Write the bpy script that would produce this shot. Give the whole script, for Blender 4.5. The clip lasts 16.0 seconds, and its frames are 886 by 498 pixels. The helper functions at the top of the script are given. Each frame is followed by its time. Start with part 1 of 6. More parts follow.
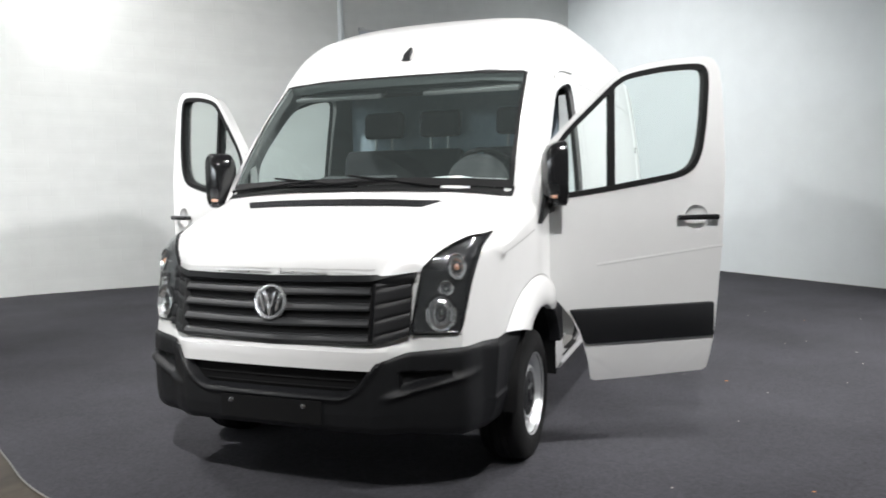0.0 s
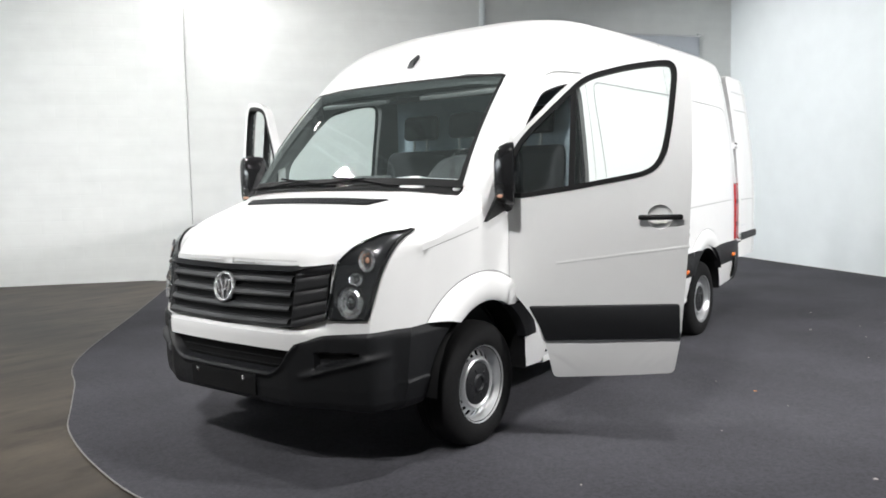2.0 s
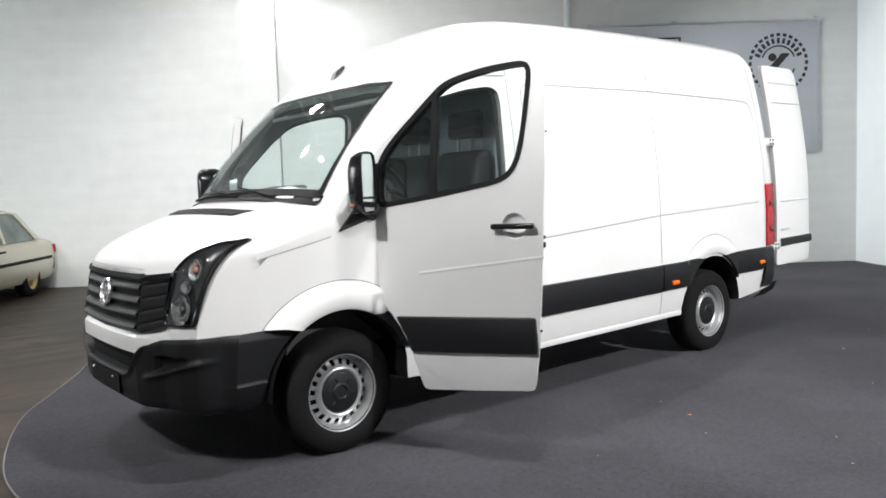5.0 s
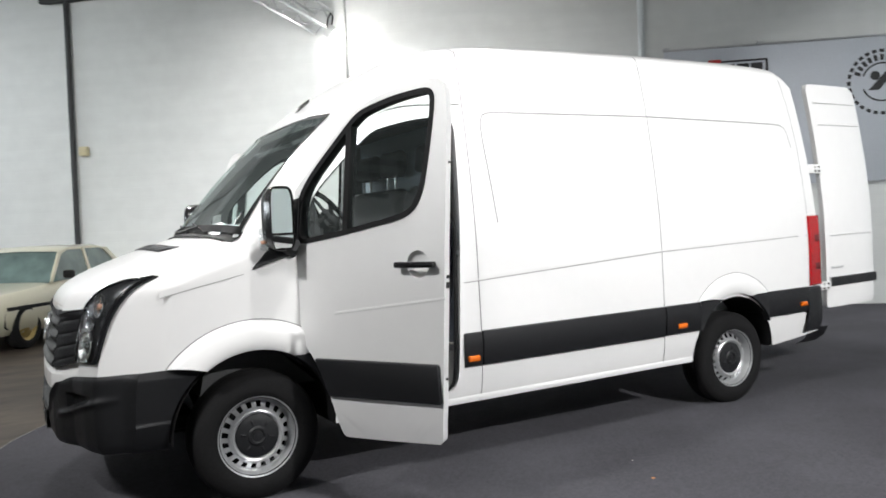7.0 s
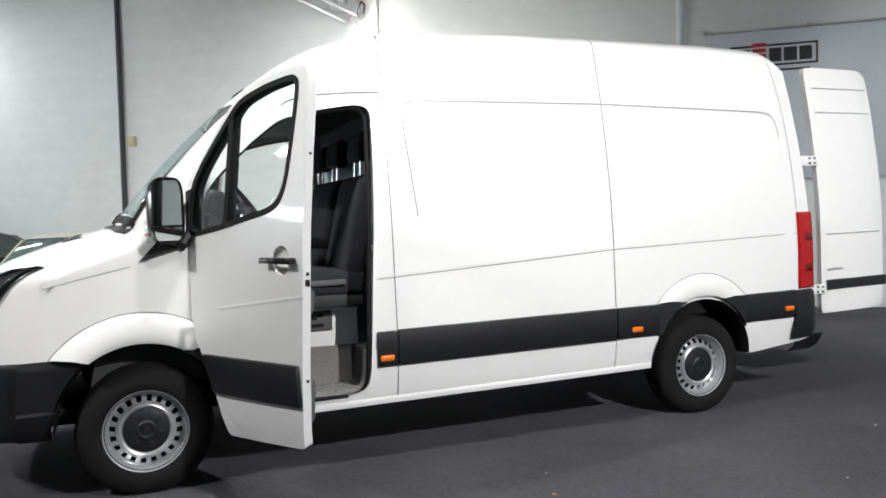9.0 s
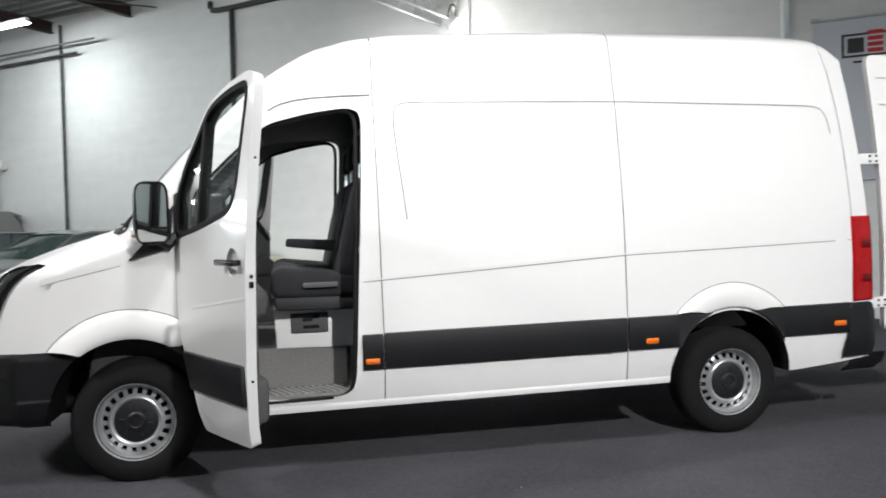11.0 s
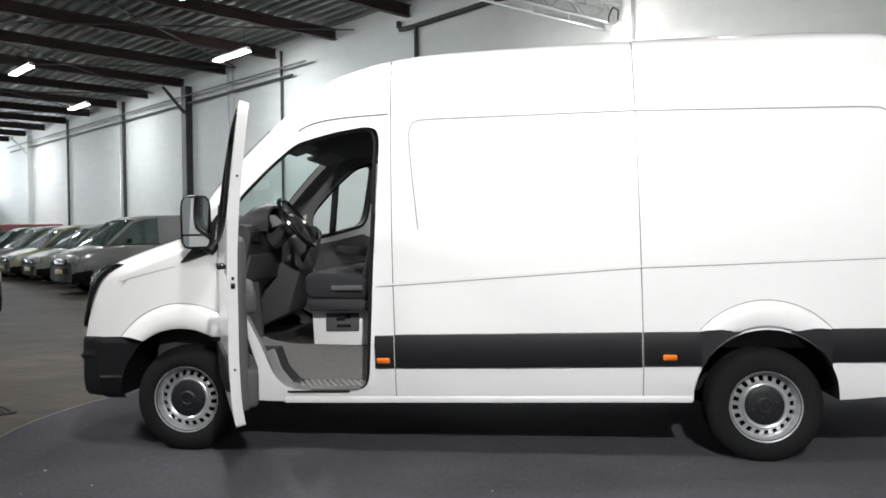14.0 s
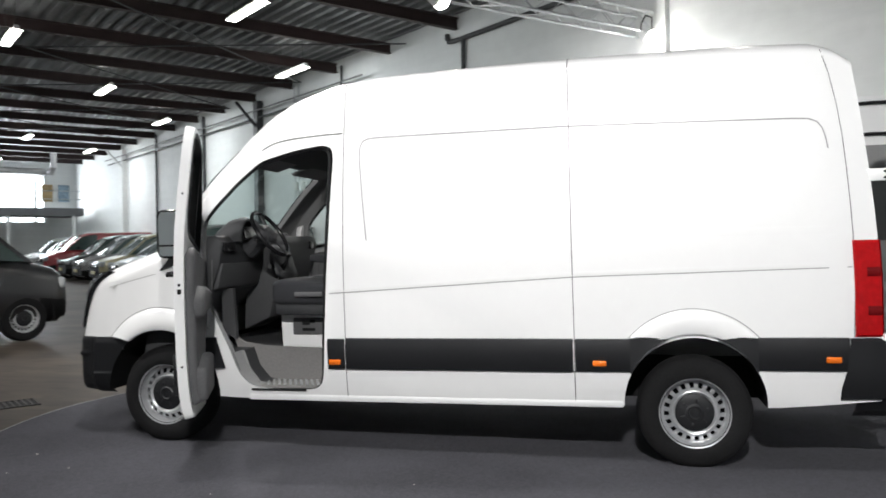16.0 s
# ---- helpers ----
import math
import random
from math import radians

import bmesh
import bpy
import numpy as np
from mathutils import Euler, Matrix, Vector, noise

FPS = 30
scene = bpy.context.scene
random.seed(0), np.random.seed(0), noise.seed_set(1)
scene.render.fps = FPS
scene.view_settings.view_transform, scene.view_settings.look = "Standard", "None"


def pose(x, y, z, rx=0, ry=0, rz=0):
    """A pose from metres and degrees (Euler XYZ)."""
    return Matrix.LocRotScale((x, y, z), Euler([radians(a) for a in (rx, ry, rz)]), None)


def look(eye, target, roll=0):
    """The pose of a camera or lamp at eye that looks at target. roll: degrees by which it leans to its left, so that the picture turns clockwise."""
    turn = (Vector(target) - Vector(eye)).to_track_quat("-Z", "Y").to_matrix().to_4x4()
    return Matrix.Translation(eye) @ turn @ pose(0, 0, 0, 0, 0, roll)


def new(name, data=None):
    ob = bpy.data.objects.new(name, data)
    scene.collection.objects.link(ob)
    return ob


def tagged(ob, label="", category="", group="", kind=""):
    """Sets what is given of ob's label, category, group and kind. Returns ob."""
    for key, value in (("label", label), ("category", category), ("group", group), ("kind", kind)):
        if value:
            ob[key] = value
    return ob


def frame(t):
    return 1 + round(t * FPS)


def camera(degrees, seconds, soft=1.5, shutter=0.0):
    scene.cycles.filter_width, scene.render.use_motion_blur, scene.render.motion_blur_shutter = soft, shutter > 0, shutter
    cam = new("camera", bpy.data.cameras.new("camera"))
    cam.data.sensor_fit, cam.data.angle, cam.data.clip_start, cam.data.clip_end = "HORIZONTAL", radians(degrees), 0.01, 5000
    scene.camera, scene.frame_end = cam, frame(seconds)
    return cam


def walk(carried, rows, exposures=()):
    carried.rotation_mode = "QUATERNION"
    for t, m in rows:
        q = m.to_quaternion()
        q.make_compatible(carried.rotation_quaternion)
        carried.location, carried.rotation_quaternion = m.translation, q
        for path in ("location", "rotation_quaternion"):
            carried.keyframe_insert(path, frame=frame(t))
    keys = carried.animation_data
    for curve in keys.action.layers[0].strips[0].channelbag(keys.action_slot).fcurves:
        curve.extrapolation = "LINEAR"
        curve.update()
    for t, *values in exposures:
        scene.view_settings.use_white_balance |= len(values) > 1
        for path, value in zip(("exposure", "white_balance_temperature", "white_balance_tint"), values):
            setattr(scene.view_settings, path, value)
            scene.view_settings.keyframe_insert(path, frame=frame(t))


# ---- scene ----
cam = camera(59.8, 16.0, soft=1.7, shutter=0.5)
PATH = [
    (0, (-3.919, -0.941, 1.453), (-2.054, -0.237, 1.288), -1.0),
    (0.5, (-3.853, -1.299, 1.431), (-2.011, -0.532, 1.286), -1.2),
    (1, (-3.765, -1.642, 1.438), (-2.009, -0.698, 1.277), -1.1),
    (1.5, (-3.65, -1.961, 1.46), (-1.97, -0.889, 1.286), -1.1),
    (2, (-3.473, -2.332, 1.45), (-1.882, -1.131, 1.284), -1.1),
    (2.5, (-3.275, -2.657, 1.461), (-1.782, -1.335, 1.299), -1.4),
    (3, (-3.103, -2.886, 1.458), (-1.725, -1.445, 1.296), -1.2),
    (3.5, (-2.895, -3.105, 1.433), (-1.552, -1.632, 1.269), -1.4),
    (4, (-2.625, -3.344, 1.47), (-1.417, -1.76, 1.29), -1.6),
    (4.5, (-2.409, -3.513, 1.444), (-1.077, -2.03, 1.278), -1.8),
    (4.7, (-2.343, -3.53, 1.448), (-1.043, -2.019, 1.285), -1.9),
    (5.2, (-2.091, -3.694, 1.448), (-0.859, -2.125, 1.307), -2.0),
    (5.75, (-1.779, -3.845, 1.448), (-0.625, -2.216, 1.332), -2.1),
    (6.3, (-1.456, -3.964, 1.447), (-0.384, -2.279, 1.357), -2.2),
    (6.8, (-1.176, -4.045, 1.447), (-0.18, -2.312, 1.379), -2.3),
    (7, (-1.083, -4.045, 1.422), (-0.117, -2.295, 1.368), -2.2),
    (7.5, (-0.812, -4.145, 1.461), (0.0, -2.319, 1.392), -1.6),
    (8, (-0.536, -4.206, 1.443), (0.256, -2.371, 1.379), -2.0),
    (8.5, (-0.291, -4.245, 1.442), (0.512, -2.414, 1.371), -1.7),
    (8.7, (-0.196, -4.269, 1.419), (0.6, -2.435, 1.345), -1.6),
    (9.3, (0.098, -4.328, 1.416), (0.794, -2.454, 1.345), -1.5),
    (9.9, (0.371, -4.384, 1.414), (0.965, -2.475, 1.346), -1.4),
    (10.45, (0.608, -4.434, 1.411), (1.107, -2.498, 1.346), -1.3),
    (11, (0.839, -4.487, 1.409), (1.242, -2.529, 1.346), -1.2),
    (11.5, (1.029, -4.534, 1.425), (1.23, -2.544, 1.373), -1.2),
    (12, (1.257, -4.587, 1.421), (1.426, -2.595, 1.373), -1.1),
    (12.5, (1.484, -4.647, 1.425), (1.529, -2.648, 1.371), -1.2),
    (13, (1.737, -4.688, 1.417), (1.751, -2.688, 1.369), -0.8),
    (13.5, (1.976, -4.741, 1.429), (1.831, -2.747, 1.37), -0.6),
    (14, (2.225, -4.794, 1.424), (2.012, -2.806, 1.381), -0.6),
    (14.5, (2.478, -4.834, 1.434), (2.189, -2.856, 1.372), -0.7),
    (15, (2.707, -4.883, 1.438), (2.409, -2.906, 1.392), 0.1),
    (15.5, (2.959, -4.919, 1.434), (2.634, -2.945, 1.398), -0.4),
    (16, (3.214, -4.952, 1.439), (2.77, -3.002, 1.416), -0.7),
]
walk(cam, [(t, look(eye, target, roll)) for t, eye, target, roll in PATH], exposures=[(0, 0.27), (4.5, 0.25), (7.5, 0.14), (11.0, 0.03), (16.0, 0.03)])

# ---- directions of the hall: the long wall runs along U, and -N points from it into the hall ----
A0, U, N = Vector((3.60, 8.85, 0)), Vector((0.7705, -0.6374, 0)), Vector((0.6374, 0.7705, 0))
CORNER = A0 + U * 10.45
CEIL = 6.28


def hall(along, off, z=0.0):
    p = A0 + U * along + N * off
    return Vector((p.x, p.y, z))


# ---- world and lamps ----
world = bpy.data.worlds.new("world")
scene.world = world
world.use_nodes = True
world.node_tree.nodes["Background"].inputs[0].default_value = (0.75, 0.85, 1.0, 1)
world.node_tree.nodes["Background"].inputs[1].default_value = 0.25


def spot(eye, target, watts, degrees, size=0.12, blend=0.9, colour=(1, 0.99, 0.985)):
    data = bpy.data.lights.new("spot_beam", "SPOT")
    data.energy, data.spot_size, data.spot_blend, data.shadow_soft_size, data.color = watts, radians(degrees), blend, size, colour
    ob = new("spot_beam", data)
    ob.matrix_world = look(eye, target)
    return ob


def area(eye, target, watts, sx, sy, colour=(1, 1, 1)):
    data = bpy.data.lights.new("tube_glow", "AREA")
    data.shape, data.size, data.size_y, data.energy, data.color = "RECTANGLE", sx, sy, watts, colour
    ob = new("tube_glow", data)
    ob.matrix_world = look(eye, target)
    return ob


# first and last are seen on the truss; the rest hang out of view
SPOTS = [  # eye, target, watts, cone
    ((3.90, 8.16, 4.62), (5.54, 7.11, 3.0), 90, 90),
    # added out of view to light the van from ahead
    ((-0.83, 4.21, 4.78), (2.5, 1.5, 1.0), 900, 95),
    ((0.62, -1.05, 4.9), (0.6, -0.5, 0.5), 400, 120),
    ((-3.7, -1.6, 4.9), (0.6, -0.5, 1.4), 900, 56),
    # added lamp with no known source, brightens the concrete before the nose
    ((-4.6, -0.6, 4.7), (-2.4, 4.4, 0.0), 2100, 80),
    # added to brighten the van's near side
    ((3.4, -6.4, 4.7), (3.5, 0.2, 0.3), 2350, 80),
    ((5.2, -6.5, 4.8), (4.4, -0.6, 0.2), 1950, 92),
    ((5.6, -6.4, 4.75), (5.2, 0.6, 0.6), 900, 90),
    # added unseen lamp that brightens the side wall
    ((4.9, 4.6, 5.5), (10.4, 0.0, 1.3), 1650, 72),
    ((1.02, 5.36, 4.60), (4.6, 8.4, 2.0), 540, 120),
]
for eye, target, watts, cone in SPOTS:
    spot(eye, target, watts, cone)
TUBES = [(-5.0, -5.0), (-9.2, -2.0), (-14.2, -5.2), (-19.1, -2.1), (-9.5, -8.2), (-25.7, -5.25), (-29.4, -2.1), (-19.2, -8.4), (-35.5, -5.0), (-14.2, -12.0)]
for along, off in TUBES:  # area lamps tipped at the long wall to brighten it; fittings hang level
    p = hall(along, off, 5.64)
    near_wall = off > -3
    ob = area(p, p + N * (0.4 if near_wall else 0.6) - Vector((0, 0, 1)), 80 if near_wall else 115 if along > -6 else 55, 1.4, 0.2, (0.93, 0.98, 1.0))

# daylight through the glazed far end
p = hall(-41.9, -10.8, 4.15)
area(p, p + U * 5 - Vector((0, 0, 0.5)), 2100, 18.0, 2.6, (0.9, 0.96, 1.0))

# ---- materials ----
def material(name, colour, rough=0.5, metal=0.0, vary=0.12, scale=6.0, bump=0.0, bump_scale=60.0, coat=0.0, emit=0.0, transmission=0.0, second=None, second_scale=1.2, spec=0.5):
    """A principled surface whose colour wanders at two scales, with a fine relief."""
    m = bpy.data.materials.new(name)
    m.use_nodes = True
    nodes, links = m.node_tree.nodes, m.node_tree.links
    b = nodes["Principled BSDF"]
    b.inputs["Roughness"].default_value, b.inputs["Metallic"].default_value = rough, metal
    b.inputs["Coat Weight"].default_value, b.inputs["Specular IOR Level"].default_value = coat, spec
    b.inputs["Coat Roughness"].default_value = 0.06
    b.inputs["Transmission Weight"].default_value = transmission
    b.inputs["Base Color"].default_value = (*colour, 1)
    if emit:
        b.inputs["Emission Color"].default_value, b.inputs["Emission Strength"].default_value = (*colour, 1), emit
    where = nodes.new("ShaderNodeTexCoord")
    if vary:
        fine, broad = nodes.new("ShaderNodeTexNoise"), nodes.new("ShaderNodeTexNoise")
        fine.inputs["Scale"].default_value, broad.inputs["Scale"].default_value = scale * 6, second_scale
        fine.inputs["Detail"].default_value = broad.inputs["Detail"].default_value = 6
        both = nodes.new("ShaderNodeMath")
        both.operation = "ADD"
        spread = nodes.new("ShaderNodeMapRange")
        spread.inputs["From Min"].default_value, spread.inputs["From Max"].default_value = 0.7, 1.3
        mix = nodes.new("ShaderNodeMix")
        mix.data_type = "RGBA"
        low = second or [c * (1 - vary) for c in colour]
        high = [min(1, c * (1 + vary * 0.6)) for c in colour]
        mix.inputs["A"].default_value, mix.inputs["B"].default_value = (*low, 1), (*high, 1)
        for n in (fine, broad):
            links.new(where.outputs["Object"], n.inputs["Vector"])
        links.new(fine.outputs["Fac"], both.inputs[0])
        links.new(broad.outputs["Fac"], both.inputs[1])
        links.new(both.outputs[0], spread.inputs["Value"])
        links.new(spread.outputs[0], mix.inputs["Factor"])
        links.new(mix.outputs["Result"], b.inputs["Base Color"])
    if bump:
        grain, relief = nodes.new("ShaderNodeTexNoise"), nodes.new("ShaderNodeBump")
        grain.inputs["Scale"].default_value, grain.inputs["Detail"].default_value = bump_scale, 4
        relief.inputs["Strength"].default_value, relief.inputs["Distance"].default_value = bump, 0.01
        links.new(where.outputs["Object"], grain.inputs["Vector"])
        links.new(grain.outputs["Fac"], relief.inputs["Height"])
        links.new(relief.outputs["Normal"], b.inputs["Normal"])
    return m


def clear_glass(name, tint, gloss=0.0, film_share=0.0):
    """A thin pane: mostly see-through, with a mirror share that grows at a slant."""
    m = bpy.data.materials.new(name)
    m.use_nodes = True
    nodes, links = m.node_tree.nodes, m.node_tree.links
    nodes.clear()
    out, mix = nodes.new("ShaderNodeOutputMaterial"), nodes.new("ShaderNodeMixShader")
    see, mirror, edge = nodes.new("ShaderNodeBsdfTransparent"), nodes.new("ShaderNodeBsdfGlossy"), nodes.new("ShaderNodeLayerWeight")
    see.inputs["Color"].default_value = (*tint, 1)
    mirror.inputs["Roughness"].default_value = 0.02 + gloss
    steep, share = nodes.new("ShaderNodeMath"), nodes.new("ShaderNodeMapRange")
    steep.operation, steep.inputs[1].default_value = "POWER", 4.0
    share.inputs["To Min"].default_value, share.inputs["To Max"].default_value = 0.10, 0.45
    links.new(edge.outputs["Facing"], steep.inputs[0])
    links.new(steep.outputs[0], share.inputs["Value"])
    links.new(share.outputs[0], mix.inputs[0])
    links.new(see.outputs[0], mix.inputs[1])
    links.new(mirror.outputs[0], mix.inputs[2])
    # a pale teal diffuse film is mixed over the whole pane
    film, veil = nodes.new("ShaderNodeBsdfDiffuse"), nodes.new("ShaderNodeMixShader")
    film.inputs["Color"].default_value = (0.62, 0.74, 0.72, 1)
    veil.inputs[0].default_value = film_share
    links.new(mix.outputs[0], veil.inputs[1])
    links.new(film.outputs[0], veil.inputs[2])
    links.new(veil.outputs[0], out.inputs["Surface"])
    return m


def streaked(name):
    """Old power-floated concrete: broad blotches, drag streaks and dark stains."""
    m = material(name, (0.10, 0.093, 0.083), 0.52, vary=0, bump=0.06, bump_scale=14, spec=0.3)
    nodes, links = m.node_tree.nodes, m.node_tree.links
    b, where = nodes["Principled BSDF"], next(n for n in nodes if n.bl_idname == "ShaderNodeTexCoord")
    last = None
    for size, stretch, lo, hi, dark, light in ((0.5, (1, 1, 1), 0.35, 0.65, (0.026, 0.0205, 0.016), (0.076, 0.061, 0.047)), (1.1, (1, 3.2, 1), 0.36, 0.66, (0.60, 0.60, 0.61), (1.32, 1.29, 1.24)), (2.4, (1, 2.4, 1), 0.54, 0.68, (1.0, 1.0, 1.0), (0.45, 0.43, 0.41)), (22, (1, 1, 1), 0.3, 0.7, (0.9, 0.9, 0.9), (1.08, 1.08, 1.08))):
        turn, grain, ramp = nodes.new("ShaderNodeMapping"), nodes.new("ShaderNodeTexNoise"), nodes.new("ShaderNodeMapRange")
        turn.inputs["Rotation"].default_value, turn.inputs["Scale"].default_value = (0, 0, 0.75), stretch
        grain.inputs["Scale"].default_value, grain.inputs["Detail"].default_value = size, 7
        ramp.inputs["From Min"].default_value, ramp.inputs["From Max"].default_value = lo, hi
        mix = nodes.new("ShaderNodeMix")
        mix.data_type = "RGBA"
        mix.inputs["A"].default_value, mix.inputs["B"].default_value = (*dark, 1), (*light, 1)
        links.new(where.outputs["Object"], turn.inputs["Vector"])
        links.new(turn.outputs[0], grain.inputs["Vector"])
        links.new(grain.outputs["Fac"], ramp.inputs["Value"])
        links.new(ramp.outputs[0], mix.inputs["Factor"])
        if last is None:
            last = mix.outputs["Result"]
        else:
            times = nodes.new("ShaderNodeMix")
            times.data_type, times.blend_type = "RGBA", "MULTIPLY"
            times.inputs["Factor"].default_value = 1.0
            links.new(last, times.inputs["A"])
            links.new(mix.outputs["Result"], times.inputs["B"])
            last = times.outputs["Result"]
    links.new(last, b.inputs["Base Color"])
    return m


PAINT = material("white_paint", (0.76, 0.76, 0.755), 0.32, vary=0.015, scale=2, coat=0.6)
PLASTIC = material("charcoal_plastic", (0.0115, 0.012, 0.0135), 0.48, spec=0.32, vary=0.2, scale=20, bump=0.15, bump_scale=400)
GRILLE = material("grille_plastic", (0.034, 0.035, 0.037), 0.45, vary=0.15, scale=20)
BLACK = material("black_rubber", (0.005, 0.005, 0.0055), 0.7, spec=0.25, vary=0.2, scale=20)
GLOSSBLACK = material("gloss_black", (0.012, 0.012, 0.013), 0.15, vary=0.1)
REFLECTOR = material("faceted_reflector", (0.85, 0.86, 0.87), 0.16, 0.9, vary=0.1, scale=30)
LAMPHOUSE = material("lamp_housing_grey", (0.035, 0.036, 0.038), 0.3, 0.3, vary=0.2, scale=10)
TYRE = material("tyre_rubber", (0.009, 0.009, 0.0095), 0.85, spec=0.2, vary=0.3, scale=12, bump=0.2, bump_scale=120)
STEEL = material("silver_steel", (0.55, 0.56, 0.57), 0.3, 0.65, vary=0.1, scale=10)
CHROME = material("chrome", (0.85, 0.86, 0.87), 0.08, 1.0, vary=0.03)
MIRROR = material("mirror_silver", (0.86, 0.88, 0.88), 0.01, 1.0, vary=0)
POSTS = material("bright_steel_post", (0.88, 0.89, 0.9), 0.2, 0.5, vary=0.05)
BADGE = material("badge_chrome", (0.9, 0.91, 0.92), 0.25, 0.9, vary=0.05)
TRIM = material("grey_trim", (0.08, 0.08, 0.083), 0.7, vary=0.2, scale=15, bump=0.2, bump_scale=300)
HEADERTRIM = material("grey_header_trim", (0.10, 0.105, 0.105), 0.75, vary=0.15, scale=15)
MIDTRIM = material("mid_grey_trim", (0.045, 0.046, 0.048), 0.7, vary=0.2, scale=15, bump=0.2, bump_scale=300)
DARKTRIM = material("dark_trim", (0.022, 0.023, 0.025), 0.65, vary=0.2, scale=15, bump=0.2, bump_scale=300)
FABRIC = material("anthracite_fabric", (0.025, 0.026, 0.03), 0.95, vary=0.35, scale=30, bump=0.5, bump_scale=500)
HEADLINER = material("grey_headliner", (0.22, 0.22, 0.22), 0.9, vary=0.1, scale=20, bump=0.2, bump_scale=300)
MAT_FLOOR = material("grey_floor_mat", (0.17, 0.165, 0.16), 0.85, vary=0.3, scale=15, bump=0.3, bump_scale=200)
PALEFLOOR = material("pale_cab_floor", (0.34, 0.325, 0.305), 0.8, vary=0.35, scale=6, bump=0.2, bump_scale=150, second_scale=5)
BULKHEAD = material("blue_grey_bulkhead", (0.30, 0.36, 0.41), 0.6, vary=0.15)
PALEAMBER = material("pale_amber_bulb", (0.72, 0.40, 0.27), 0.2, vary=0.15, scale=30, coat=0.5)
ORANGE = material("amber_lens", (0.75, 0.16, 0.012), 0.2, vary=0.15, scale=30, coat=0.5)
RED = material("red_lens", (0.40, 0.004, 0.006), 0.25, vary=0.25, scale=6, coat=0.15, spec=0.25)
REDDARK = material("dark_red_lens", (0.13, 0.003, 0.004), 0.25, vary=0.2, scale=20, coat=0.15, spec=0.25)
LENS = clear_glass("lamp_cover", (0.93, 0.95, 0.96))
GLASS = clear_glass("tinted_glass", (0.88, 0.94, 0.92), film_share=0.02)
SCREEN = clear_glass("windscreen_glass", (0.80, 0.92, 0.90), film_share=0.03)
# grey that paints the shade lines of creases and panel edges
CREASESHADE = material("crease_shade_grey", (0.30, 0.30, 0.30), 0.6, vary=0.1)
GAP = material("panel_gap", (0.10, 0.10, 0.10), 0.8, vary=0.1)
CONCRETE = streaked("worn_concrete")
CARPET = material("dark_grey_carpet", (0.066, 0.0655, 0.075), 0.95, vary=0.35, scale=9, bump=0.5, bump_scale=500, second_scale=0.9, spec=0.2)
WALLPAINT = material("white_wall_paint", (0.74, 0.755, 0.745), 0.7, vary=0.05, scale=0.6, bump=0.04, bump_scale=18, second_scale=0.35)
def coursed(m, length, height, groove):
    """Lays faint block courses and drawn-out streaks under a wall's paint; they run along the hall."""
    nodes, links = m.node_tree.nodes, m.node_tree.links
    b, where = nodes["Principled BSDF"], next(n for n in nodes if n.bl_idname == "ShaderNodeTexCoord")
    along, split, flat, blocks, relief, streak = (nodes.new("ShaderNode" + k) for k in ("VectorMath", "SeparateXYZ", "CombineXYZ", "TexBrick", "Bump", "TexNoise"))
    along.operation, along.inputs[1].default_value = "DOT_PRODUCT", (U.x, U.y, 0)
    links.new(where.outputs["Object"], along.inputs[0])
    links.new(where.outputs["Object"], split.inputs[0])
    links.new(along.outputs["Value"], flat.inputs["X"])
    links.new(split.outputs["Z"], flat.inputs["Y"])
    blocks.inputs["Scale"].default_value, blocks.inputs["Mortar Size"].default_value, blocks.inputs["Mortar Smooth"].default_value = 1.0, groove, 0.6
    blocks.inputs["Brick Width"].default_value, blocks.inputs["Row Height"].default_value = length, height
    blocks.inputs["Color1"].default_value, blocks.inputs["Color2"].default_value, blocks.inputs["Mortar"].default_value = (1, 1, 1, 1), (0.93, 0.93, 0.93, 1), (0.5, 0.5, 0.5, 1)
    links.new(flat.outputs[0], blocks.inputs["Vector"])
    relief.inputs["Strength"].default_value, relief.inputs["Distance"].default_value = 0.25, 0.006
    links.new(blocks.outputs["Color"], relief.inputs["Height"])
    links.new(relief.outputs["Normal"], b.inputs["Normal"])
    stretch = nodes.new("ShaderNodeMapping")
    stretch.inputs["Scale"].default_value = (0.7, 5.0, 1.0)
    links.new(flat.outputs[0], stretch.inputs["Vector"])
    links.new(stretch.outputs[0], streak.inputs["Vector"])
    streak.inputs["Scale"].default_value, streak.inputs["Detail"].default_value = 1.0, 5
    span, tint = nodes.new("ShaderNodeMapRange"), nodes.new("ShaderNodeMix")
    span.inputs["From Min"].default_value, span.inputs["From Max"].default_value = 0.35, 0.7
    span.inputs["To Min"].default_value, span.inputs["To Max"].default_value = 0.965, 1.015
    tint.data_type, tint.blend_type = "RGBA", "MULTIPLY"
    tint.inputs["Factor"].default_value = 1.0
    links.new(streak.outputs["Fac"], span.inputs["Value"])
    links.new(b.inputs["Base Color"].links[0].from_socket, tint.inputs["A"])
    links.new(span.outputs[0], tint.inputs["B"])
    links.new(tint.outputs["Result"], b.inputs["Base Color"])
    return m


coursed(WALLPAINT, 0.6, 0.2, 0.012)
PANELPAINT = material("pale_panel_paint", (0.70, 0.745, 0.76), 0.7, vary=0.04, scale=0.5, second_scale=0.3)
DECK = material("galvanised_deck", (0.19, 0.195, 0.20), 0.42, 0.35, vary=0.3, scale=3)
BEAM = material("oxide_red_beam", (0.026, 0.012, 0.011), 0.6, vary=0.3, scale=4)
PIPE = material("dark_grey_pipe", (0.035, 0.036, 0.038), 0.55, vary=0.2)
